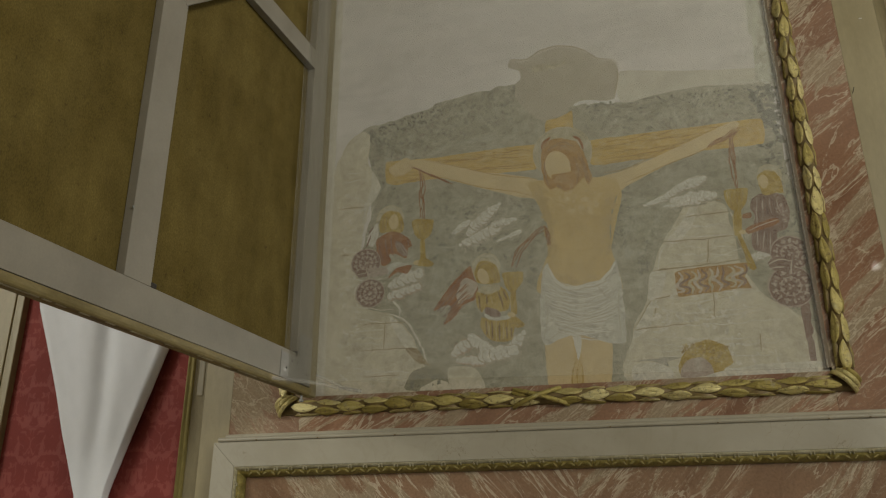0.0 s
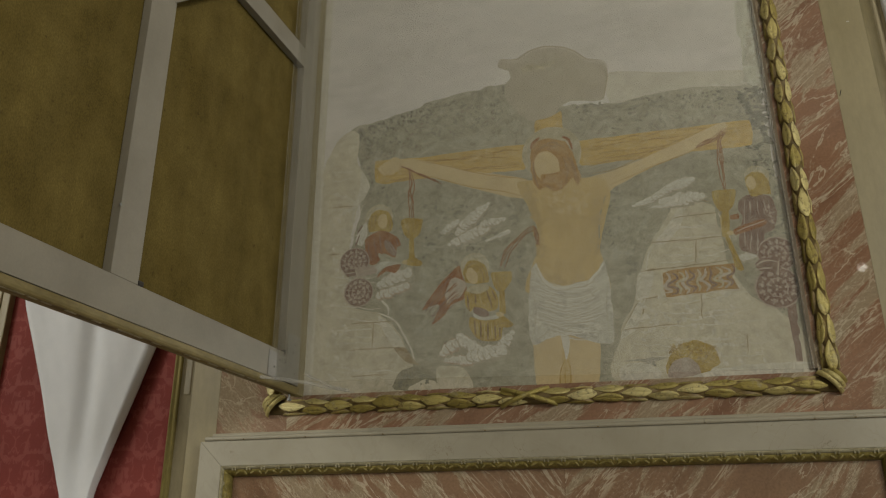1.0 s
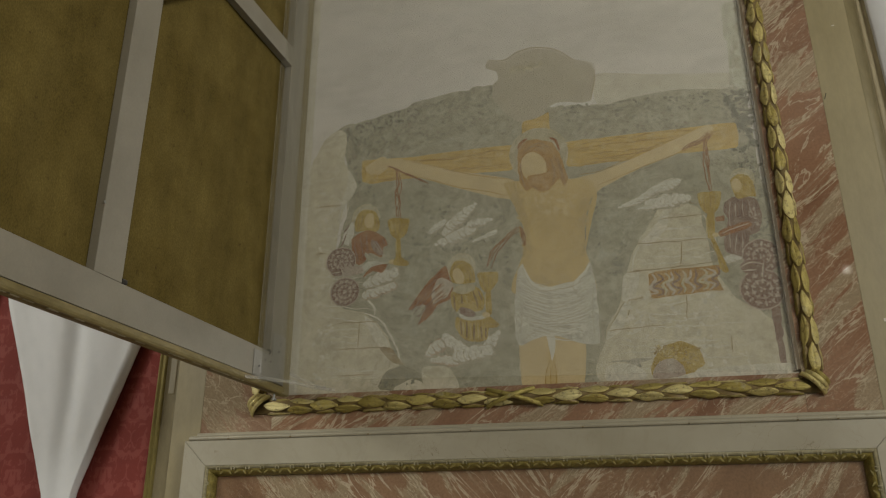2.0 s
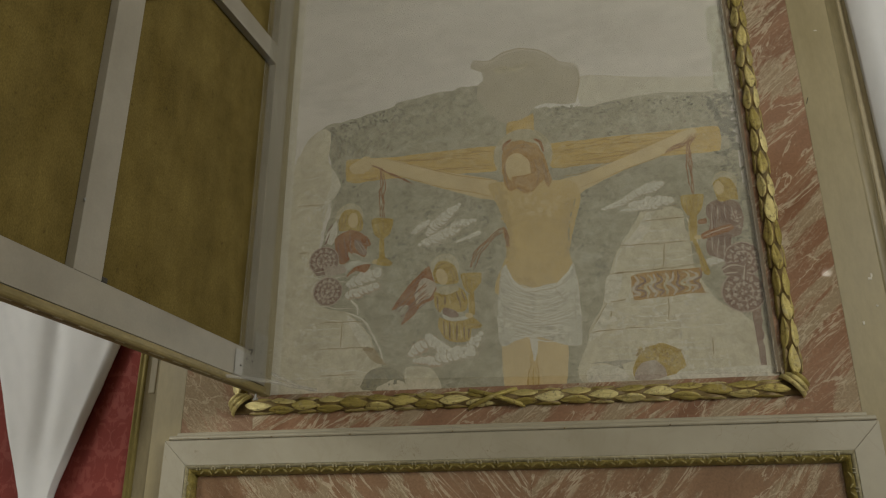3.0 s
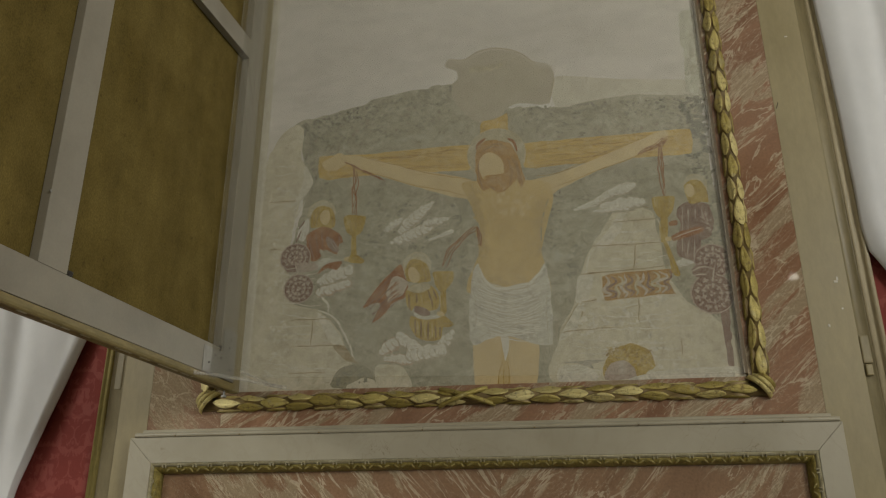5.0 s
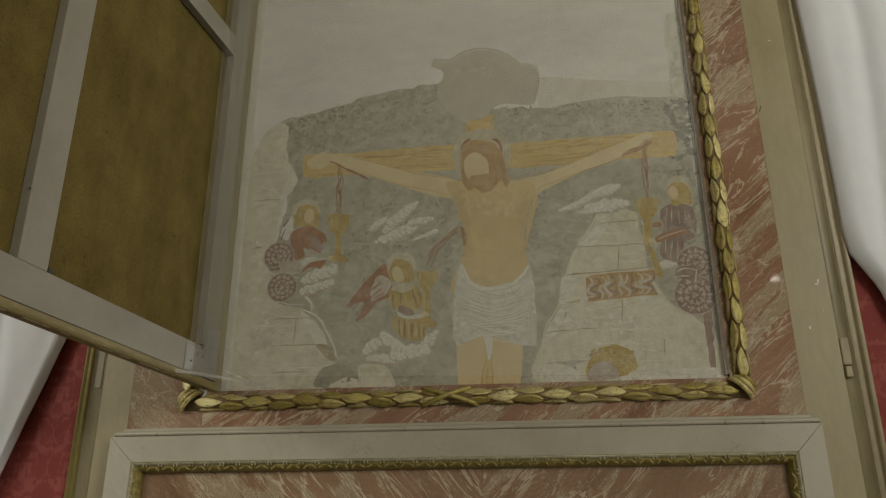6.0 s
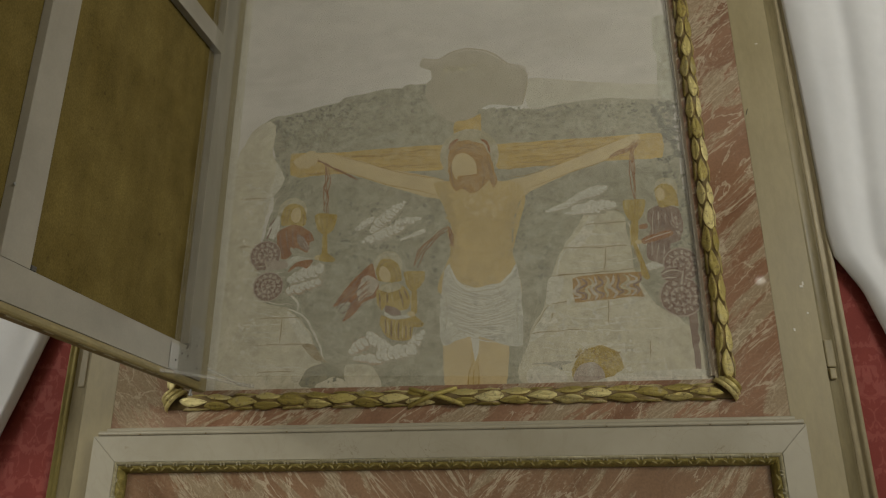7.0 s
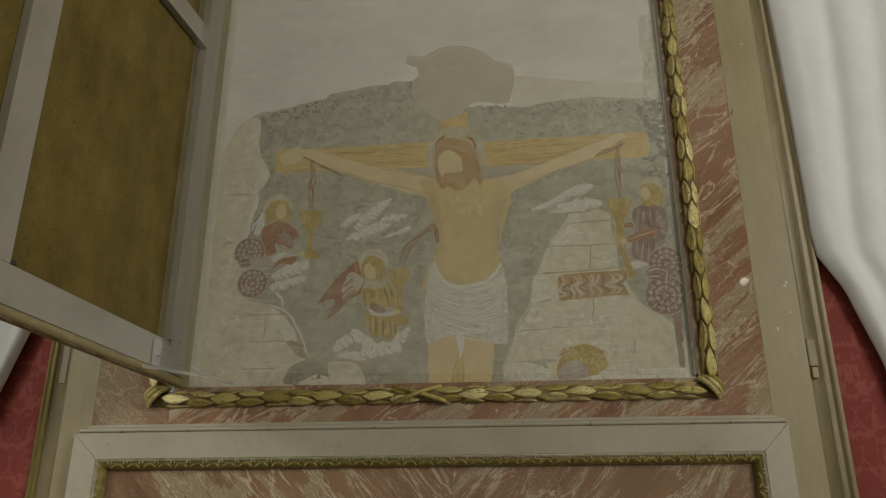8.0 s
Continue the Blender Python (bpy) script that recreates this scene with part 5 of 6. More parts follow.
paint("hair_shape", [(0.739, 2.494), (0.757, 2.532), (0.793, 2.534), (0.825, 2.505), (0.837, 2.452), (0.821, 2.445), (0.791, 2.444), (0.75, 2.452), (0.742, 2.471)], GOLDEN, 0.003, 0.35)
paint("plain_shape", oval(0.773, 2.475, 0.02, 0.0326, 18), FLESH, 0.002)
strokes("hair_strands", [[(0.75, 2.502), (0.771, 2.523), (0.797, 2.523)], [(0.801, 2.52), (0.822, 2.491), (0.83, 2.455)], [(0.793, 2.516), (0.809, 2.488), (0.817, 2.452)]], 0.004, UMBER_SOFT, True, 0.003)
paint("chalice_shape", [(0.841, 2.479), (0.86, 2.484), (0.92, 2.481), (0.916, 2.444), (0.891, 2.411), (0.874, 2.404), (0.854, 2.427)], GOLDEN, 0.002, 0.25)
paint("chalice_shape", [(0.873, 2.407), (0.892, 2.408), (0.893, 2.325), (0.871, 2.321)], GOLDEN, 0.002, 0.2)
paint("chalice_shape", [(0.864, 2.305), (0.881, 2.319), (0.921, 2.282), (0.898, 2.272), (0.847, 2.281)], GOLDEN, 0.002, 0.25)
strokes("chalice_lines", [[(0.863, 2.471), (0.865, 2.438), (0.873, 2.415)], [(0.883, 2.47), (0.883, 2.427)], [(0.9, 2.468), (0.895, 2.437)], [(0.864, 2.293), (0.914, 2.281)]], 0.003, UMBER_SOFT, True, 0.002)
strokes("chalice_lights", [[(0.853, 2.476), (0.857, 2.447)], [(0.871, 2.402), (0.871, 2.35)]], 0.004, GOLD_PALE, True, 0.002)
paint("plain_shape", oval(0.872, 2.322, 0.014, 0.0103, 0), FLESH, 0.002)
paint("halo_shape", oval(1.8, 2.765, 0.043, 0.0447, 0), HALO, 0.002)
strokes("halo_rays", [[(1.8 + 0.0284 * math.cos(a), 2.765 + 0.0284 * math.sin(a)), (1.8 + 0.0404 * math.cos(a), 2.765 + 0.0404 * math.sin(a))] for a in (radians(13 * k) for k in range(16))], 0.003, FOLD, False)
paint("robe_shape", [(1.732, 2.684), (1.758, 2.698), (1.805, 2.697), (1.836, 2.685), (1.847, 2.625), (1.833, 2.567), (1.796, 2.55), (1.793, 2.508), (1.769, 2.471), (1.712, 2.5), (1.716, 2.563), (1.734, 2.615), (1.721, 2.649)], PURPLE, 0.003, 0.35)
strokes("robe_lights", [[(1.746, 2.68), (1.739, 2.615), (1.728, 2.509)], [(1.765, 2.678), (1.761, 2.623)], [(1.789, 2.68), (1.787, 2.62)], [(1.811, 2.672), (1.817, 2.617)], [(1.756, 2.559), (1.744, 2.496)], [(1.776, 2.557), (1.764, 2.484)]], 0.004, ROUNDEL, True, 0.003)
strokes("robe_folds", [[(1.756, 2.681), (1.75, 2.614), (1.739, 2.502)], [(1.779, 2.678), (1.772, 2.611)], [(1.8, 2.674), (1.802, 2.619)], [(1.765, 2.558), (1.753, 2.487)], [(1.789, 2.558), (1.776, 2.494)]], 0.004, PURPLE_DEEP, True, 0.003)
dabs("robe_flecks", [(1.81, 2.662), (1.845, 2.636), (1.83, 2.573), (1.797, 2.609)], 22, 0.006, ROUNDEL, 91, 1.0)
paint("hair_shape", [(1.759, 2.765), (1.787, 2.786), (1.821, 2.778), (1.836, 2.741), (1.838, 2.694), (1.815, 2.698), (1.79, 2.691), (1.769, 2.697), (1.761, 2.733)], GOLDEN, 0.003, 0.35)
paint("plain_shape", oval(1.778, 2.745, 0.017, 0.0261, 0), FLESH, 0.002)
paint("sleeve_shape", [(1.699, 2.573), (1.744, 2.592), (1.801, 2.604), (1.809, 2.586), (1.749, 2.564), (1.701, 2.555)], RED, 0.003, 0.35)
paint("sleeve_shape", [(1.693, 2.627), (1.721, 2.633), (1.721, 2.614), (1.694, 2.613)], RED, 0.002, 0.35)
strokes("robe_lights", [[(1.707, 2.566), (1.751, 2.581), (1.805, 2.597)]], 0.004, WING_PALE, True, 0.002)
paint("chalice_shape", [(1.642, 2.722), (1.666, 2.728), (1.723, 2.724), (1.712, 2.672), (1.688, 2.642), (1.662, 2.647), (1.645, 2.677)], GOLDEN, 0.002, 0.25)
paint("chalice_shape", [(1.667, 2.648), (1.691, 2.646), (1.681, 2.554), (1.659, 2.551)], GOLDEN, 0.002, 0.2)
paint("chalice_shape", [(1.665, 2.553), (1.678, 2.556), (1.714, 2.426), (1.69, 2.426), (1.677, 2.503)], GOLDEN, 0.002, 0.25)
strokes("chalice_lines", [[(1.662, 2.718), (1.661, 2.675), (1.667, 2.647)], [(1.685, 2.715), (1.681, 2.662)], [(1.704, 2.713), (1.696, 2.674)], [(1.663, 2.538), (1.706, 2.425)]], 0.003, UMBER_SOFT, True, 0.002)
strokes("chalice_lights", [[(1.652, 2.723), (1.653, 2.687)], [(1.663, 2.631), (1.657, 2.567)]], 0.004, GOLD_PALE, True, 0.002)
paint("plain_shape", oval(1.685, 2.562, 0.012, 0.0086, 0), FLESH, 0.002)
paint("purple_band", [(1.831, 2.308), (1.859, 2.296), (1.854, 2.172), (1.851, 2.07), (1.837, 2.066), (1.833, 2.173)], PURPLE, 0.008)
for wheel, (wx, wz), wr in (("wheel", (0.319, 2.567), 0.062), ("wheel", (0.339, 2.445), 0.06), ("wheel", (1.826, 2.472), 0.066), ("wheel", (1.812, 2.354), 0.076)):
    paint("roundel_shape", oval(wx, wz, wr * 0.97, wr * 0.97), ROUNDEL, 0.002)
    paint("roundel_shape", oval(wx, wz, wr * 0.9, wr * 0.9), PURPLE, 0.003)
    strokes("roundel_petals", [[(wx + wr * r0 * math.cos(a), wz + wr * r0 * math.sin(a)), (wx + wr * r1 * math.cos(a), wz + wr * r1 * math.sin(a))] for r0, r1, cnt in ((0.02, 0.16, 3), (0.26, 0.5, 9), (0.56, 0.82, 13), (0.6, 0.7, 21)) for a in (2 * math.pi * k / cnt for k in range(cnt))], 0.0085, ROUNDEL)
    strokes("roundel_ring", [[(wx + wr * 0.42 * math.cos(a), wz + wr * 0.42 * math.sin(a)) for a in (2 * math.pi * k / 12 for k in range(13))]], 0.004, ROUNDEL, False)
paint("link_shape", [(0.281, 2.537), (0.322, 2.54), (0.33, 2.515), (0.291, 2.509)], PURPLE, 0.003, 0.35)
paint("link_shape", [(0.327, 2.543), (0.4, 2.541), (0.407, 2.52), (0.36, 2.506), (0.332, 2.512)], ROUNDEL, 0.003, 0.35)
paint("link_shape", [(1.751, 2.444), (1.781, 2.462), (1.834, 2.452), (1.824, 2.412), (1.765, 2.414)], PURPLE, 0.003, 0.35)
strokes("link_lines", [[(0.341, 2.523), (0.373, 2.53), (0.4, 2.532)], [(0.286, 2.523), (0.323, 2.527)], [(0.32, 2.54), (0.33, 2.51), (0.325, 2.497)]], 0.005, WING_PALE, True, 0.002)
strokes("link_lines", [[(1.755, 2.438), (1.789, 2.451), (1.828, 2.442)], [(1.83, 2.452), (1.816, 2.397)], [(1.757, 2.422), (1.803, 2.424)]], 0.005, WING_PALE, True, 0.002)
paint("dark_dome", [(0.486, 2.071), (0.491, 2.111), (0.512, 2.139), (0.56, 2.151), (0.606, 2.138), (0.639, 2.112), (0.655, 2.061)], DOME, 0.003)
paint("dark_dome", [(0.533, 2.069), (0.562, 2.089), (0.599, 2.102), (0.636, 2.09), (0.649, 2.063)], ROCK, 0.003)
paint("rock_light", [(0.641, 2.142), (0.737, 2.137), (0.769, 2.059), (0.655, 2.063)], ROCK, 0.002)
paint("golden_dome", [(1.428, 2.08), (1.437, 2.137), (1.476, 2.177), (1.532, 2.189), (1.582, 2.163), (1.599, 2.112), (1.573, 2.091), (1.53, 2.071)], GOLDEN, 0.004)
paint("golden_dome", [(1.43, 2.069), (1.446, 2.117), (1.498, 2.133), (1.527, 2.107), (1.53, 2.071)], ROUNDEL, 0.004)
dabs("dome_curls", [(1.444, 2.18), (1.595, 2.162), (1.592, 2.101), (1.441, 2.153)], 70, 0.0065, UMBER_SOFT, 181, 1.0)
dabs("dome_curls", [(1.444, 2.184), (1.595, 2.162), (1.592, 2.101), (1.461, 2.143)], 50, 0.0055, GOLD_PALE, 182, 1.0)
dabs("dome_shades", [(0.5, 2.122), (0.635, 2.132), (0.643, 2.09), (0.492, 2.073)], 30, 0.008, SKY_DARK, 183, 1.0)
paint("pale_bank", [(1.512, 2.064), (1.582, 2.087), (1.705, 2.099), (1.869, 2.097), (1.869, 2.057)], ROCK_EDGE, 0.003)

# thin timber lath round the fresco
lath = thing("fresco_lath", (FX1, 0.0, FZ), "thin brown timber lath along the fresco edge", "lath")
part("upright", box((FX1 - 0.012, -0.004, FZ + 0.01), (FX1 + 0.0025, 0.0105, TOP - 0.2), 0.002), WOOD_LATH, lath)
dustrip = thing("plaster_fillet", (FX0, 0.0, FZ), "crumbling pale plaster fillet beside the hinges", "plaster fillet")
bm = bmesh.new()
prev = None
for i in range(150):
    z = FZ + 0.002 + i * 0.0206
    w = 0.028 + 0.006 * noise.noise(Vector((0, 0, z * 30)))
    d = 0.004 + 0.003 * noise.noise(Vector((3, 0, z * 45)))
    row = [bm.verts.new(c) for c in ((FX0 - 0.028, 0.0105, z), (FX0 - 0.022, 0.0103 - d * 0.5, z), (FX0 + w * 0.6, 0.0103 - d * 0.35, z), (FX0 + w, 0.0105, z))]
    if prev:
        for k in range(3):
            bm.faces.new((prev[k], prev[k + 1], row[k + 1], row[k]))
    prev = row
part("fillet", bm, PATCH_PALE, dustrip)

# clear sheet before the fresco, on stand-offs
sheet = thing("acrylic_sheet", (0.96, -0.028, 2.085), "clear acrylic sheet before the fresco, leaning on the open painting", "protective sheet")
leaning = sweep([(0.0, 2.066), (0.004, 2.066), (0.004, TOP - 0.25), (0.0, TOP - 0.25)], (0.118, -0.226, 0), (FX1 - 0.014, -0.030, 0), (0, 0, 1), (0.11, -0.99, 0))
pane = part("pane", leaning, ACRYLIC, sheet)
pane.visible_shadow = False

milky, mn, ml, mp = mat("milky_acrylic_edge")
mp.inputs["Base Color"].default_value = (0.62, 0.60, 0.55, 1)
mp.inputs["Roughness"].default_value, mp.inputs["Alpha"].default_value = 0.25, 0.25
for path in (((0.128, -0.329, 2.065), (0.140, -0.209, 2.083), (0.152, -0.100, 2.096), (0.194, -0.060, 2.094), (0.259, -0.060, 2.076), (0.364, -0.060, 2.057)),
             ((0.170, -0.060, 2.128), (0.225, -0.060, 2.102), (0.284, -0.060, 2.073), (0.343, -0.060, 2.060))):
    bm, prev = bmesh.new(), None
    for (x0, y0, z0), (x1, y1, z1) in zip(path, path[1:]):
        for i in range(5):
            t = i / 5
            c = Vector((x0 + (x1 - x0) * t, y0 + (y1 - y0) * t, z0 + (z1 - z0) * t))
            row = [bm.verts.new(c + Vector((0, dy, dz))) for dy, dz in ((0, -0.006), (-0.0015, -0.006), (-0.0015, 0.006), (0, 0.006))]
            if prev:
                for k in range(4):
                    bm.faces.new((prev[k], prev[(k + 1) % 4], row[(k + 1) % 4], row[k]))
            prev = row
    smooth(part("bent_edge", bm, milky, sheet, "milky bent lower edge"))

# ---- hinged painting, seen from the back ----
DOOR_AT, DOOR_DEG = (0.151, -0.05), -95.95    # hinge edge and the way it swings out
door = thing("hinged_painting", (DOOR_AT[0], DOOR_AT[1], 2.0), "open hinged painting seen from behind, brown canvas on grey metal stretcher", "painting")
TO_DOOR = pose(DOOR_AT[0], DOOR_AT[1], 0, 0, 0, DOOR_DEG)
WIDE, HIGH = 1.95, 4.95


def on_door(name, bm, material, label="", parent=None):
    """Door places: x along the leaf from the hinge, y towards its back face (the stretcher), z up."""
    bm.transform(TO_DOOR)
    return part(name, bm, material, parent or door, label)


def slab(x0, x1, y0, y1, z0, z1, bevel=0.0015):
    return box((x0, y0, z0), (x1, y1, z1), bevel)


IN = 0.120     # inner edge of the hinge stile
on_door("hinge_stile", slab(0.016, IN, -0.031, 0, 2.0825, HIGH), STEEL)
on_door("outer_stile", slab(WIDE - IN, WIDE - 0.022, -0.031, 0, 2.0825, HIGH), STEEL)
bottom_rail = on_door("bottom_rail", slab(IN + 0.0005, WIDE - IN - 0.0005, -0.031, 0.0004, 2.081, 2.183), STEEL)
on_door("middle_stile", slab(0.904, 1.009, -0.0285, 0.0, 2.1835, HIGH), STEEL)
on_door("cross_rail", slab(IN + 0.0005, 0.9035, -0.0275, 0.0008, 3.348, 3.435), STEEL)
on_door("cross_rail", slab(1.0045, WIDE - IN - 0.0005, -0.0275, 0.0008, 3.348, 3.435), STEEL)
brace = box((-0.24, -0.027, -0.05), (0.24, 0.0012, 0.05), 0.0015)
brace.transform(pose(0.77, 0, 3.277, 0, 43, 0))
on_door("diagonal_brace", brace, STEEL)
canv = bmesh.new()
n_u, n_v = 36, 56
grid = [[canv.verts.new((0.02 + (WIDE - 0.04) * u / n_u, -0.031 + 0.002 * noise.noise(Vector((u * 0.21, 3, v * 0.17))), 2.07 + (HIGH - 2.07) * v / n_v)) for v in range(n_v + 1)] for u in range(n_u + 1)]
for u in range(n_u):
    for v in range(n_v):
        canv.faces.new((grid[u][v], grid[u + 1][v], grid[u + 1][v + 1], grid[u][v + 1]))
back_sheet = box((0.02, -0.041, 2.07), (WIDE - 0.02, -0.036, HIGH))
on_door("painted_face", back_sheet, BOLE)
smooth(on_door("canvas", canv, CANVAS, "brown lined canvas with water stains"))
rail_rnd = random.Random(77)
for name, m, prof_d, text in (
        ("gilded_rail", GILT_FACE, [(-0.0008, 0.0125), (-0.0008, -0.002), (-0.002, -0.0085), (-0.005, -0.0125), (-0.009, -0.0128), (-0.012, -0.010), (-0.012, 0.0125)], "dull gilded frame rail under the stretcher"),
        ("lower_rail", GILT_RAIL, [(-0.0122, 0.0), (-0.0122, -0.0115), (-0.018, -0.0145), (-0.030, -0.0150), (-0.036, -0.011), (-0.039, 0.0), (-0.043, 0.0125), (-0.0122, 0.0125)], "worn brown frame underside with shade put into its colour")):
    on_door(name, sweep(prof_d, (0.0, 0, 2.068), (WIDE, 0, 2.066), (0, 0, 1), (0, 1, 0)), m, text)
on_door("gilded_upright", slab(-0.037, 0.0155, -0.036, -0.0012, 2.055, HIGH, 0.004), COVE_OLIVE, "dark olive gilded upright at the hinge")
on_door("gilded_upright", slab(WIDE - 0.0215, WIDE + 0.012, -0.036, -0.0012, 2.055, HIGH, 0.004), COVE_OLIVE)
# chipped gesso along the lip of the rail
for k in range(46):
    cx = rail_rnd.uniform(0.25, 1.6)
    on_door("gesso_chip", slab(cx, cx + rail_rnd.uniform(0.006, 0.04), -0.0135, -0.0085 + rail_rnd.uniform(0, 0.002), 2.0538 - 0.001 * cx, 2.0556 - 0.001 * cx, 0.0005), PALE_GILT)

# corner plate with its screws
plate_bm = slab(0.018, 0.228, 0.0012, 0.0026, 2.084, 2.17, 0.0005)
box((0.018, 0.0012, 2.17), (0.108, 0.0026, 2.258), 0.0005, plate_bm)
plate = on_door("corner_plate", plate_bm, PLATE, "flat zinc corner plate")
for sx, sz in ((0.056, 2.225), (0.064, 2.195), (0.155, 2.148), (0.118, 2.148), (0.05, 2.12), (0.19, 2.118)):
    bm = rod((sx, 0.0024, sz), (sx, 0.0042, sz), 0.0035, 10)
    bm.transform(TO_DOOR)
    part("screw", bm, SCREW, plate)
# small dark blocks drawn for the notches at two stretcher corners
notch = slab(0.884, 0.9035, -0.018, 0.0014, 2.184, 2.197, 0.0008)
on_door("rail_clip", notch, SCREW, "small dark block at a stretcher corner notch")
notch = box((-0.004, -0.018, -0.02), (0.004, 0.0022, 0.012), 0.0008)
notch.transform(pose(0.122, 0, 2.18, 0, -25, 0))
on_door("rail_clip", notch, SCREW, "small dark block at a stretcher corner notch")
screw_bm = rod((1.012, 0.0, 2.37), (1.012, 0.0026, 2.37), 0.004, 10)
on_door("stile_screw", screw_bm, CHROME)
bolt = on_door("hinge_bolt", rod((0.035, -0.02, 2.030), (0.035, -0.02, 2.0525), 0.004, 10), CHROME, "bright steel pivot bolt")
nut = rod((0.035, -0.02, 2.030), (0.035, -0.02, 2.037), 0.009, 6)
nut.transform(TO_DOOR)
part("nut", nut, CHROME, bolt)

# ---- white drapes ----


def between(z, stops):
    """The value at height z on a line through (height, value) stops."""
    for (z0, a), (z1, b) in zip(stops, stops[1:]):
        if z <= z1:
            k = max(0.0, (z - z0) / (z1 - z0))
            return a + (b - a) * k
    return stops[-1][1]


def drape(label, foot, inner, outer, valleys):
    """White cloth hung from above and gathered low down, between two edges, with a few deep hollows (share of the width, half width, depth)."""
    ob = thing("white_drape", (foot, -0.05, 1.35), label, "drape", "white drapes beside the altar front")
    nu, nv = 120, 110
    bm = bmesh.new()
    rows = []
    for v in range(nv + 1):
        z = 1.35 + (5.2 - 1.35) * v / nv
        a, b = between(z, inner), between(z, outer)
        a += 0.006 * noise.noise(Vector((foot, 0, z * 2.2)))
        b += 0.008 * noise.noise(Vector((foot, 4, z * 2.2)))
        row = []
        for u in range(nu + 1):
            t = u / nu
            x = a + (b - a) * t
            y = -0.046 - 0.012 * math.sin(math.pi * t)
            for share, half_width, depth in valleys:
                k = (t - share - 0.03 * noise.noise(Vector((share * 9, foot, z * 0.9)))) * abs(b - a) / half_width
                y += depth * math.exp(-k * k) * (0.75 + 0.4 * noise.noise(Vector((7, share * 9, z * 1.1))))
            y += 0.004 * noise.noise(Vector((x * 9.0, 5, z * 1.6))) + 0.0025 * noise.noise(Vector((x * 22.0 + z * 8, 8, z * 9.0)))
            y += 0.030 * max(0.0, 1 - t / 0.07) ** 2 + 0.010 * ( max(0.0, 1 - (1 - t) / 0.05) ** 2)
            row.append(bm.verts.new((x, min(y, -0.004), z)))
        rows.append(row)
    for p, q in zip(rows, rows[1:]):
        for i in range(nu):
            bm.faces.new((p[i], p[i + 1], q[i + 1], q[i]))
    cloth = smooth(part("cloth", bm, LINEN, ob))
    mod = cloth.modifiers.new("thickness", "SOLIDIFY")
    mod.thickness = 0.002
    tie = bmesh.new()
    box((foot - 0.075, -0.085, 1.33), (foot + 0.075, 0.018, 1.37), 0.008, tie)
    part("tie_band", tie, LINEN, ob)
    return ob


drape("white cotton drape in soft folds over the red damask", 2.66,
      [(1.35, 2.60), (2.095, 2.474), (2.346, 2.400), (2.47, 2.329), (2.56, 2.316), (3.0, 2.316), (3.5, 2.308), (5.2, 2.29)],
      [(1.35, 2.72), (1.7, 2.82), (2.5, 3.12), (3.6, 3.45), (5.2, 3.6)], [(0.165, 0.034, 0.024), (0.33, 0.045, 0.028), (0.46, 0.04, 0.013), (0.62, 0.05, 0.03), (0.84, 0.05, 0.025)])
drape("white cotton drape gathered to a point behind the open painting", -0.70,
      [(1.35, -0.672), (1.55, -0.668), (1.7245, -0.648), (2.0273, -0.544), (2.261, -0.469), (2.48, -0.402), (5.2, -0.36)],
      [(1.35, -0.745), (1.55, -0.748), (1.727, -0.773), (2.109, -0.919), (2.488, -1.073), (3.6, -1.3), (5.2, -1.4)], [(0.50, 0.042, 0.034), (0.12, 0.05, 0.008), (0.80, 0.06, 0.008)])

# ---- gilded laurel wreath frame ----
wreath = thing("laurel_frame", (0.975, -0.005, 1.99), "worn gilded laurel-leaf frame carved round the fresco", "frame")
WX0, WX1, WZ = 0.034, 1.929, 2.020     # middle lines
half = [(0.0, 0.024), (0.012, 0.020), (0.021, 0.010), (0.023, 0.0), (0.021, -0.010), (0.012, -0.020), (0.0, -0.024)]
smooth(part("core", sweep(half, (0.012, 0, WZ), (1.951, 0, WZ), (0, 0, 1), (0, -1, 0)), BOLE, wreath))
for cx in (WX0, WX1):
    smooth(part("core", sweep(half, (cx, 0, WZ + 0.026), (cx, 0, TOP - 0.3), (1, 0, 0), (0, -1, 0)), BOLE, wreath))


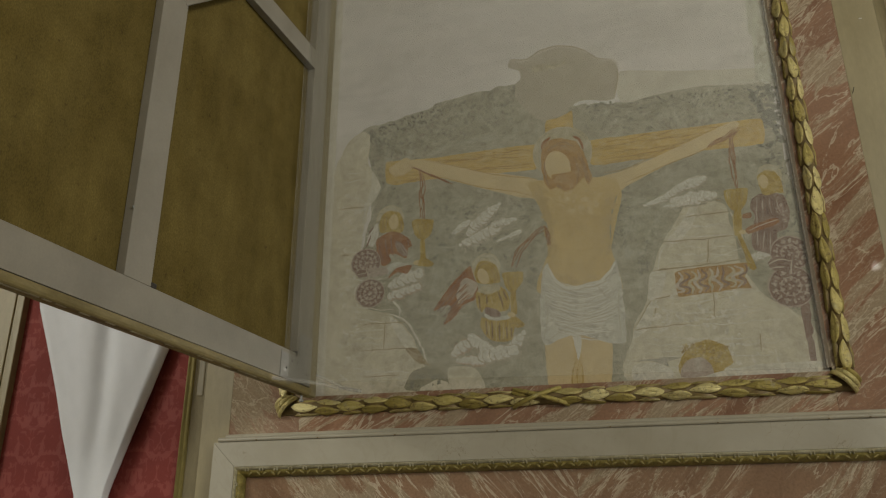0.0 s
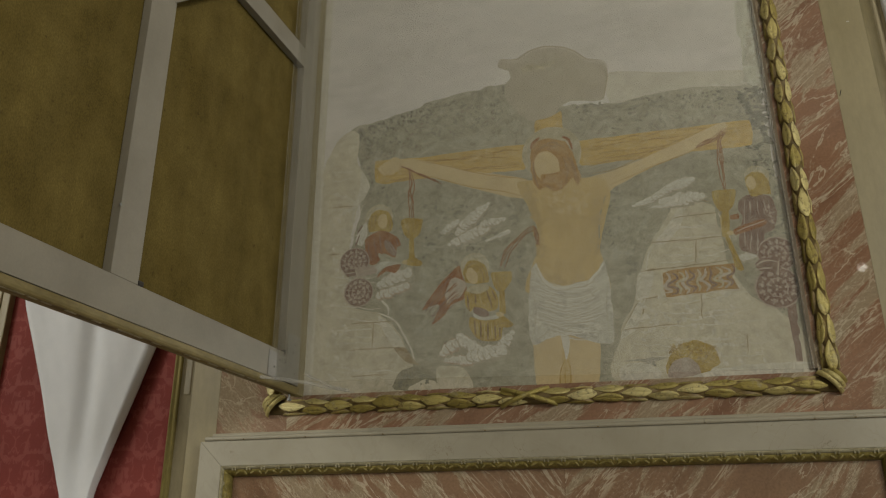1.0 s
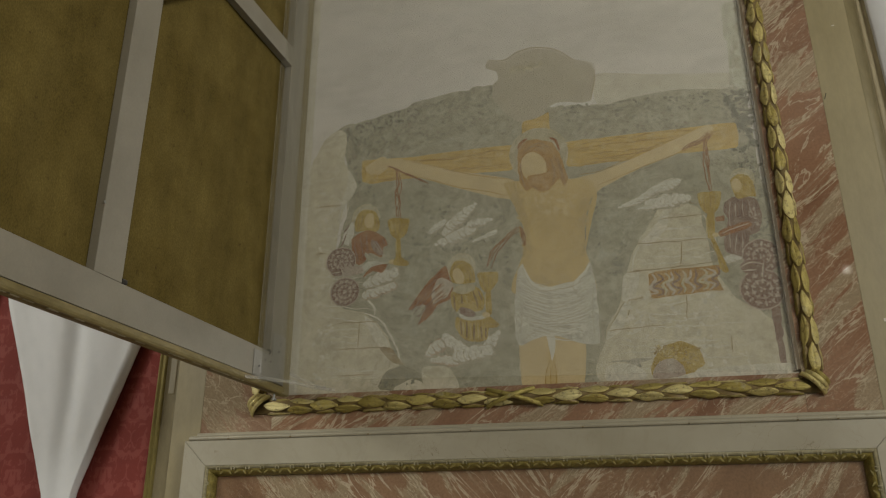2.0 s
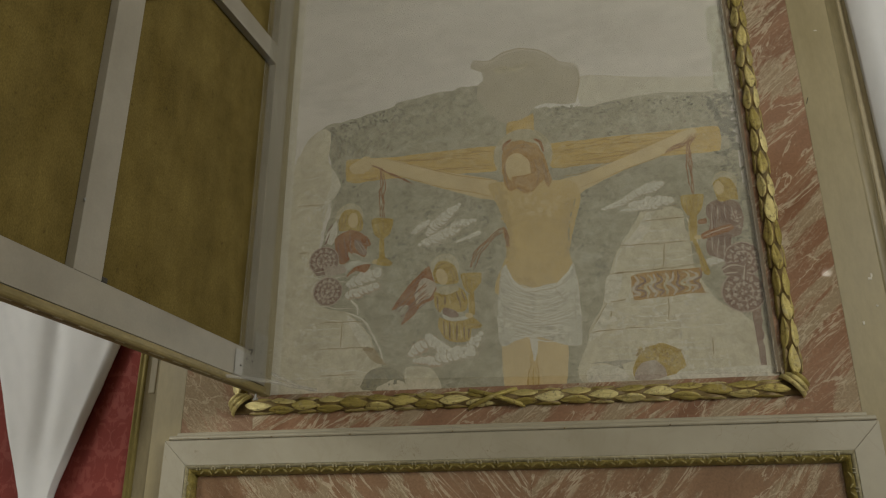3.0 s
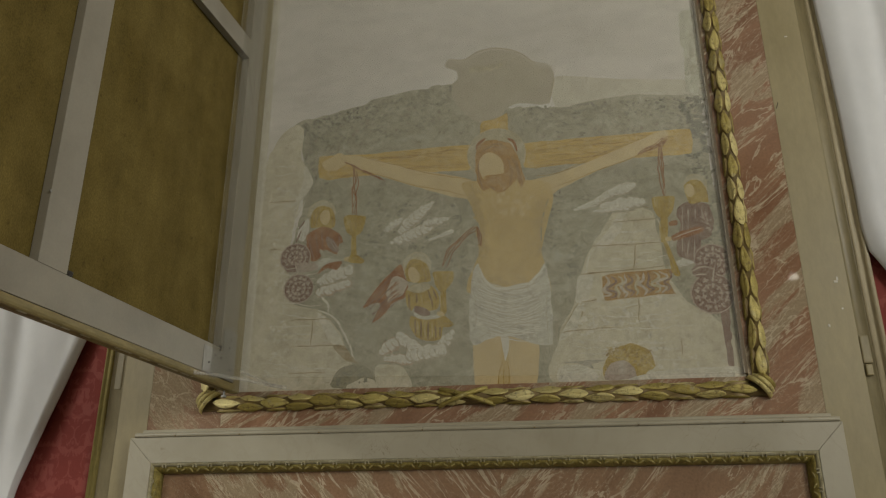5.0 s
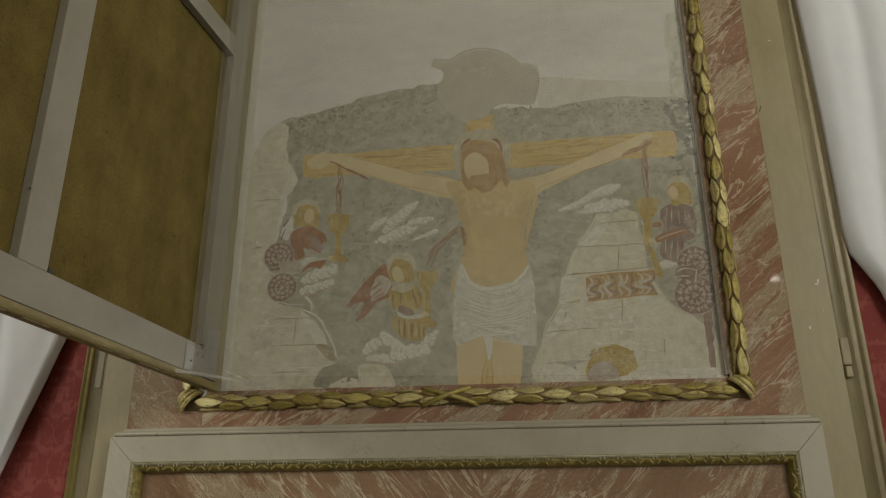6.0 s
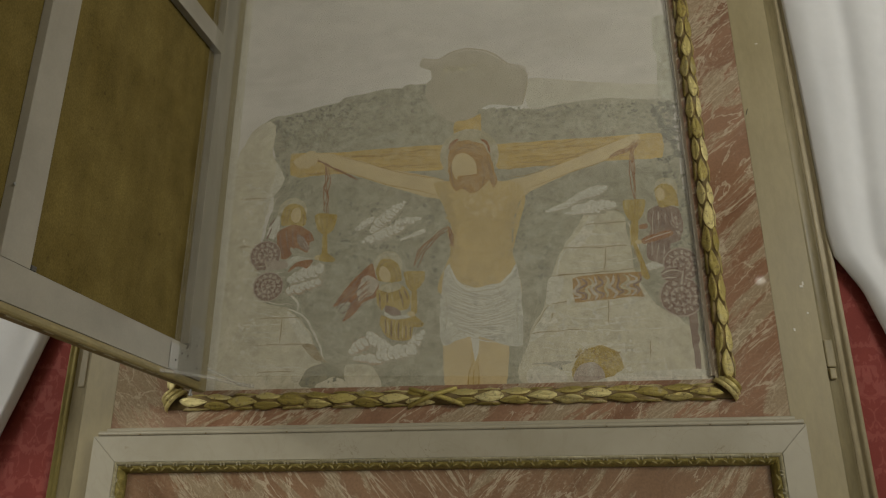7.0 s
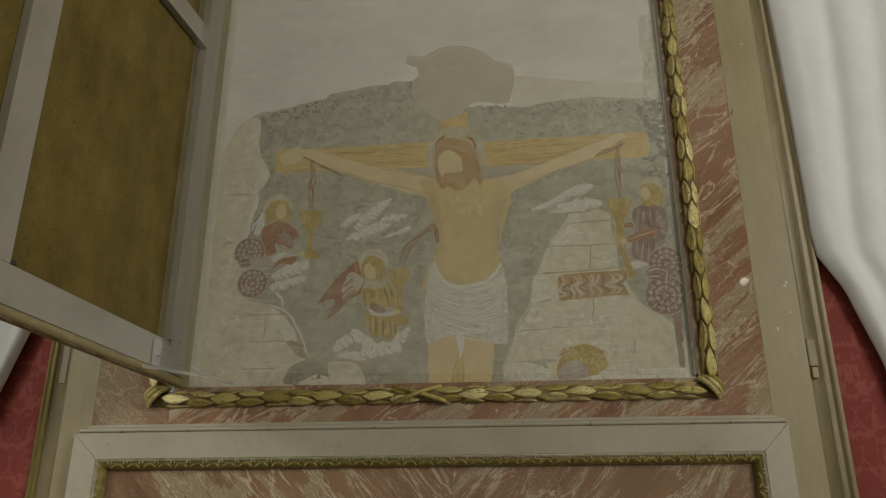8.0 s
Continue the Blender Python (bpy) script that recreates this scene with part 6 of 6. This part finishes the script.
def leaf_mesh(k):
    """A laurel leaf along x, its back on z = 0: pointed, domed, with a midrib and a turned edge."""
    rnd = random.Random(40 + k)
    long, wide, high = 0.100 + rnd.uniform(-0.005, 0.005), 0.037 + rnd.uniform(-0.003, 0.003), 0.0105
    bm = bmesh.new()
    rows = []
    for i in range(10):
        t = i / 9
        w = wide / 2 * max(0.07, math.sin(math.pi * (0.04 + 0.93 * t ** 0.78))) ** 0.86
        bend = 0.0022 * math.sin(t * 5 + k)
        full = 0.55 + 0.45 * math.sin(math.pi * min(1, 0.08 + 0.86 * t))
        row = []
        for s, up in ((-1, -0.5), (-0.9, 0.45), (-0.62, 0.92), (0, 0.62), (0.62, 0.86), (0.9, 0.4), (1, -0.5)):
            row.append(bm.verts.new(((t - 0.5) * long, s * w + bend, high * full * up + 0.004 * (1 - t) + 0.0011 * math.sin(11 * t + 5 * s + k))))
        rows.append(row)
    for a, b in zip(rows, rows[1:]):
        for j in range(6):
            bm.faces.new((a[j], a[j + 1], b[j + 1], b[j]))
    for a, b in zip(rows, rows[1:]):
        for j in (1, 3, 5):
            bm.edges.get((a[j], b[j])).smooth = False
    me = bpy.data.meshes.new("leaf")
    bmesh.ops.recalc_face_normals(bm, faces=bm.faces)
    bm.to_mesh(me)
    bm.free()
    for f in me.polygons:
        f.use_smooth = True
    me.materials.append(GOLD)
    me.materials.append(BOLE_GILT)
    # the outermost faces on both edges take the darker gilding
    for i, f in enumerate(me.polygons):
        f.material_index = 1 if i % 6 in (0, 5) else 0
    return me


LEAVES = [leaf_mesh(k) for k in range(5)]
lr = random.Random(9)


def leaf(place, along, tilt, scale=1.0):
    """One leaf on the round core: along is the leaf's way in the wall's plane (degrees), tilt its turn round the core."""
    ob = new("leaf", LEAVES[lr.randrange(5)])
    ob.parent = wreath
    base = Vector(wreath.location)
    turn = pose(0, 0, 0, 0, -along, 0) @ pose(0, 0, 0, 90 + tilt, 0, 0)
    out = turn.to_3x3() @ Vector((0, 0, 1))
    ob.matrix_basis = Matrix.Translation(Vector(place) - base + out * 0.018) @ turn @ pose(0, 0, 0, 0, 0, lr.uniform(-4, 4)) @ Matrix.Diagonal((scale * lr.uniform(0.94, 1.05), scale * lr.uniform(0.9, 1.1), scale, 1))
    return ob


PITCH = 0.0885


def garland(start, along, count, skip=()):
    """Nodes along a line: in turn one leaf before, with one under it, and a pair above and below."""
    way = Vector((math.cos(radians(along)), 0, math.sin(radians(along))))
    for i in range(count):
        c = Vector(start) + way * (PITCH * i)
        if i in skip:
            continue
        if i % 2 == 0:
            leaf(c, along, lr.uniform(-6, 6), 1.02)
            leaf(c + way * 0.01, along, 82, 0.95)
            leaf(c + way * 0.01, along, -82, 0.95)
        else:
            leaf(c, along, 40, 0.98)
            leaf(c + way * 0.004, along, -40, 0.98)


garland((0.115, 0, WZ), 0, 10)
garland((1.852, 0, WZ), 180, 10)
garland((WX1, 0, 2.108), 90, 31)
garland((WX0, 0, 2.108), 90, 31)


def ribbon(a, b, bulge, broad=0.0105, name="ribbon"):
    """A flat ribbon band over the core from a to b in the wall's plane."""
    bm = bmesh.new()
    a, b = Vector((a[0], 0, a[1])), Vector((b[0], 0, b[1]))
    way = (b - a).normalized()
    side = Vector((-way.z, 0, way.x))
    prev = None
    for i in range(13):
        t = i / 12
        lift = bulge * math.sin(math.pi * t) ** 0.7
        row = []
        for s, k in ((-1, -0.004), (-0.9, 0.001), (-0.3, 0.004), (0.3, 0.004), (0.9, 0.001), (1, -0.004)):
            c = a.lerp(b, t) + side * (broad * s)
            row.append(bm.verts.new((c.x, -0.006 - lift - k, c.z)))
        if prev:
            for j in range(5):
                bm.faces.new((prev[j], prev[j + 1], row[j + 1], row[j]))
        prev = row
    return smooth(part(name, bm, GOLD, wreath, "gilded crossed ribbon"))


ribbon((0.868, 1.990), (1.036, 2.051), 0.038, 0.008)
ribbon((0.870, 2.051), (1.062, 1.993), 0.034, 0.008)
for cx, sgn in ((WX1, 1), (WX0, -1)):
    for k in range(3):
        o = 0.016 * k
        ribbon((cx - sgn * (0.045 - o * 0.9), WZ + 0.042 + o * 0.3), (cx + sgn * (0.022 + o * 0.4), WZ - 0.028 + o * 0.9), 0.036 + 0.003 * (k % 2), 0.0085)

# small curled leaves along the lower moulding
bead_bm = bmesh.new()
for i in range(6):
    q = radians(-30 + 48 * i)
    bmesh.ops.create_uvsphere(bead_bm, u_segments=5, v_segments=3, radius=0.0034, matrix=Matrix.Translation((0.0062 * math.cos(q), 0, 0.0062 * math.sin(q))))
bead_me = bpy.data.meshes.new("curl")
bead_bm.to_mesh(bead_me)
bead_bm.free()
bead_me.materials.append(PALE_GILT)
tongue = bmesh.new()
bmesh.ops.create_uvsphere(tongue, u_segments=8, v_segments=5, radius=1.0, matrix=Matrix.Diagonal((0.0125, 0.0030, 0.0036, 1)))
tongue_me = bpy.data.meshes.new("tongue")
tongue.to_mesh(tongue_me)
tongue.free()
tongue_me.materials.append(GILT_EDGE)


def mould_piece(name, me, x, y, z, turn):
    ob = new(name, me)
    ob.parent = mould
    ob.matrix_basis = Matrix.Translation(Vector((x, y, z)) - Vector(mould.location)) @ pose(0, 0, 0, 0, turn, 0)


STEP = 0.02725
for i in range(77):
    x = SI0 + 0.05 + i * STEP
    if i % 2 == 0:
        mould_piece("curl", bead_me, x, -0.0592, zi - 0.0105, 0)
    mould_piece("tongue", tongue_me, x + STEP / 2, -0.0530, zi - 0.022, lr.uniform(25, 50) * (1 if i % 2 else -1))
for i in range(24):
    z = zi - 0.06 - i * STEP
    for x, s in ((SI0 + 0.012, 1), (SI1 - 0.012, -1)):
        if i % 2 == 0:
            mould_piece("curl", bead_me, x - s * 0.0015, -0.0592, z, 90)
        mould_piece("tongue", tongue_me, x + s * 0.010, -0.0530, z - STEP / 2, 90 + lr.uniform(25, 50) * (1 if i % 2 else -1))
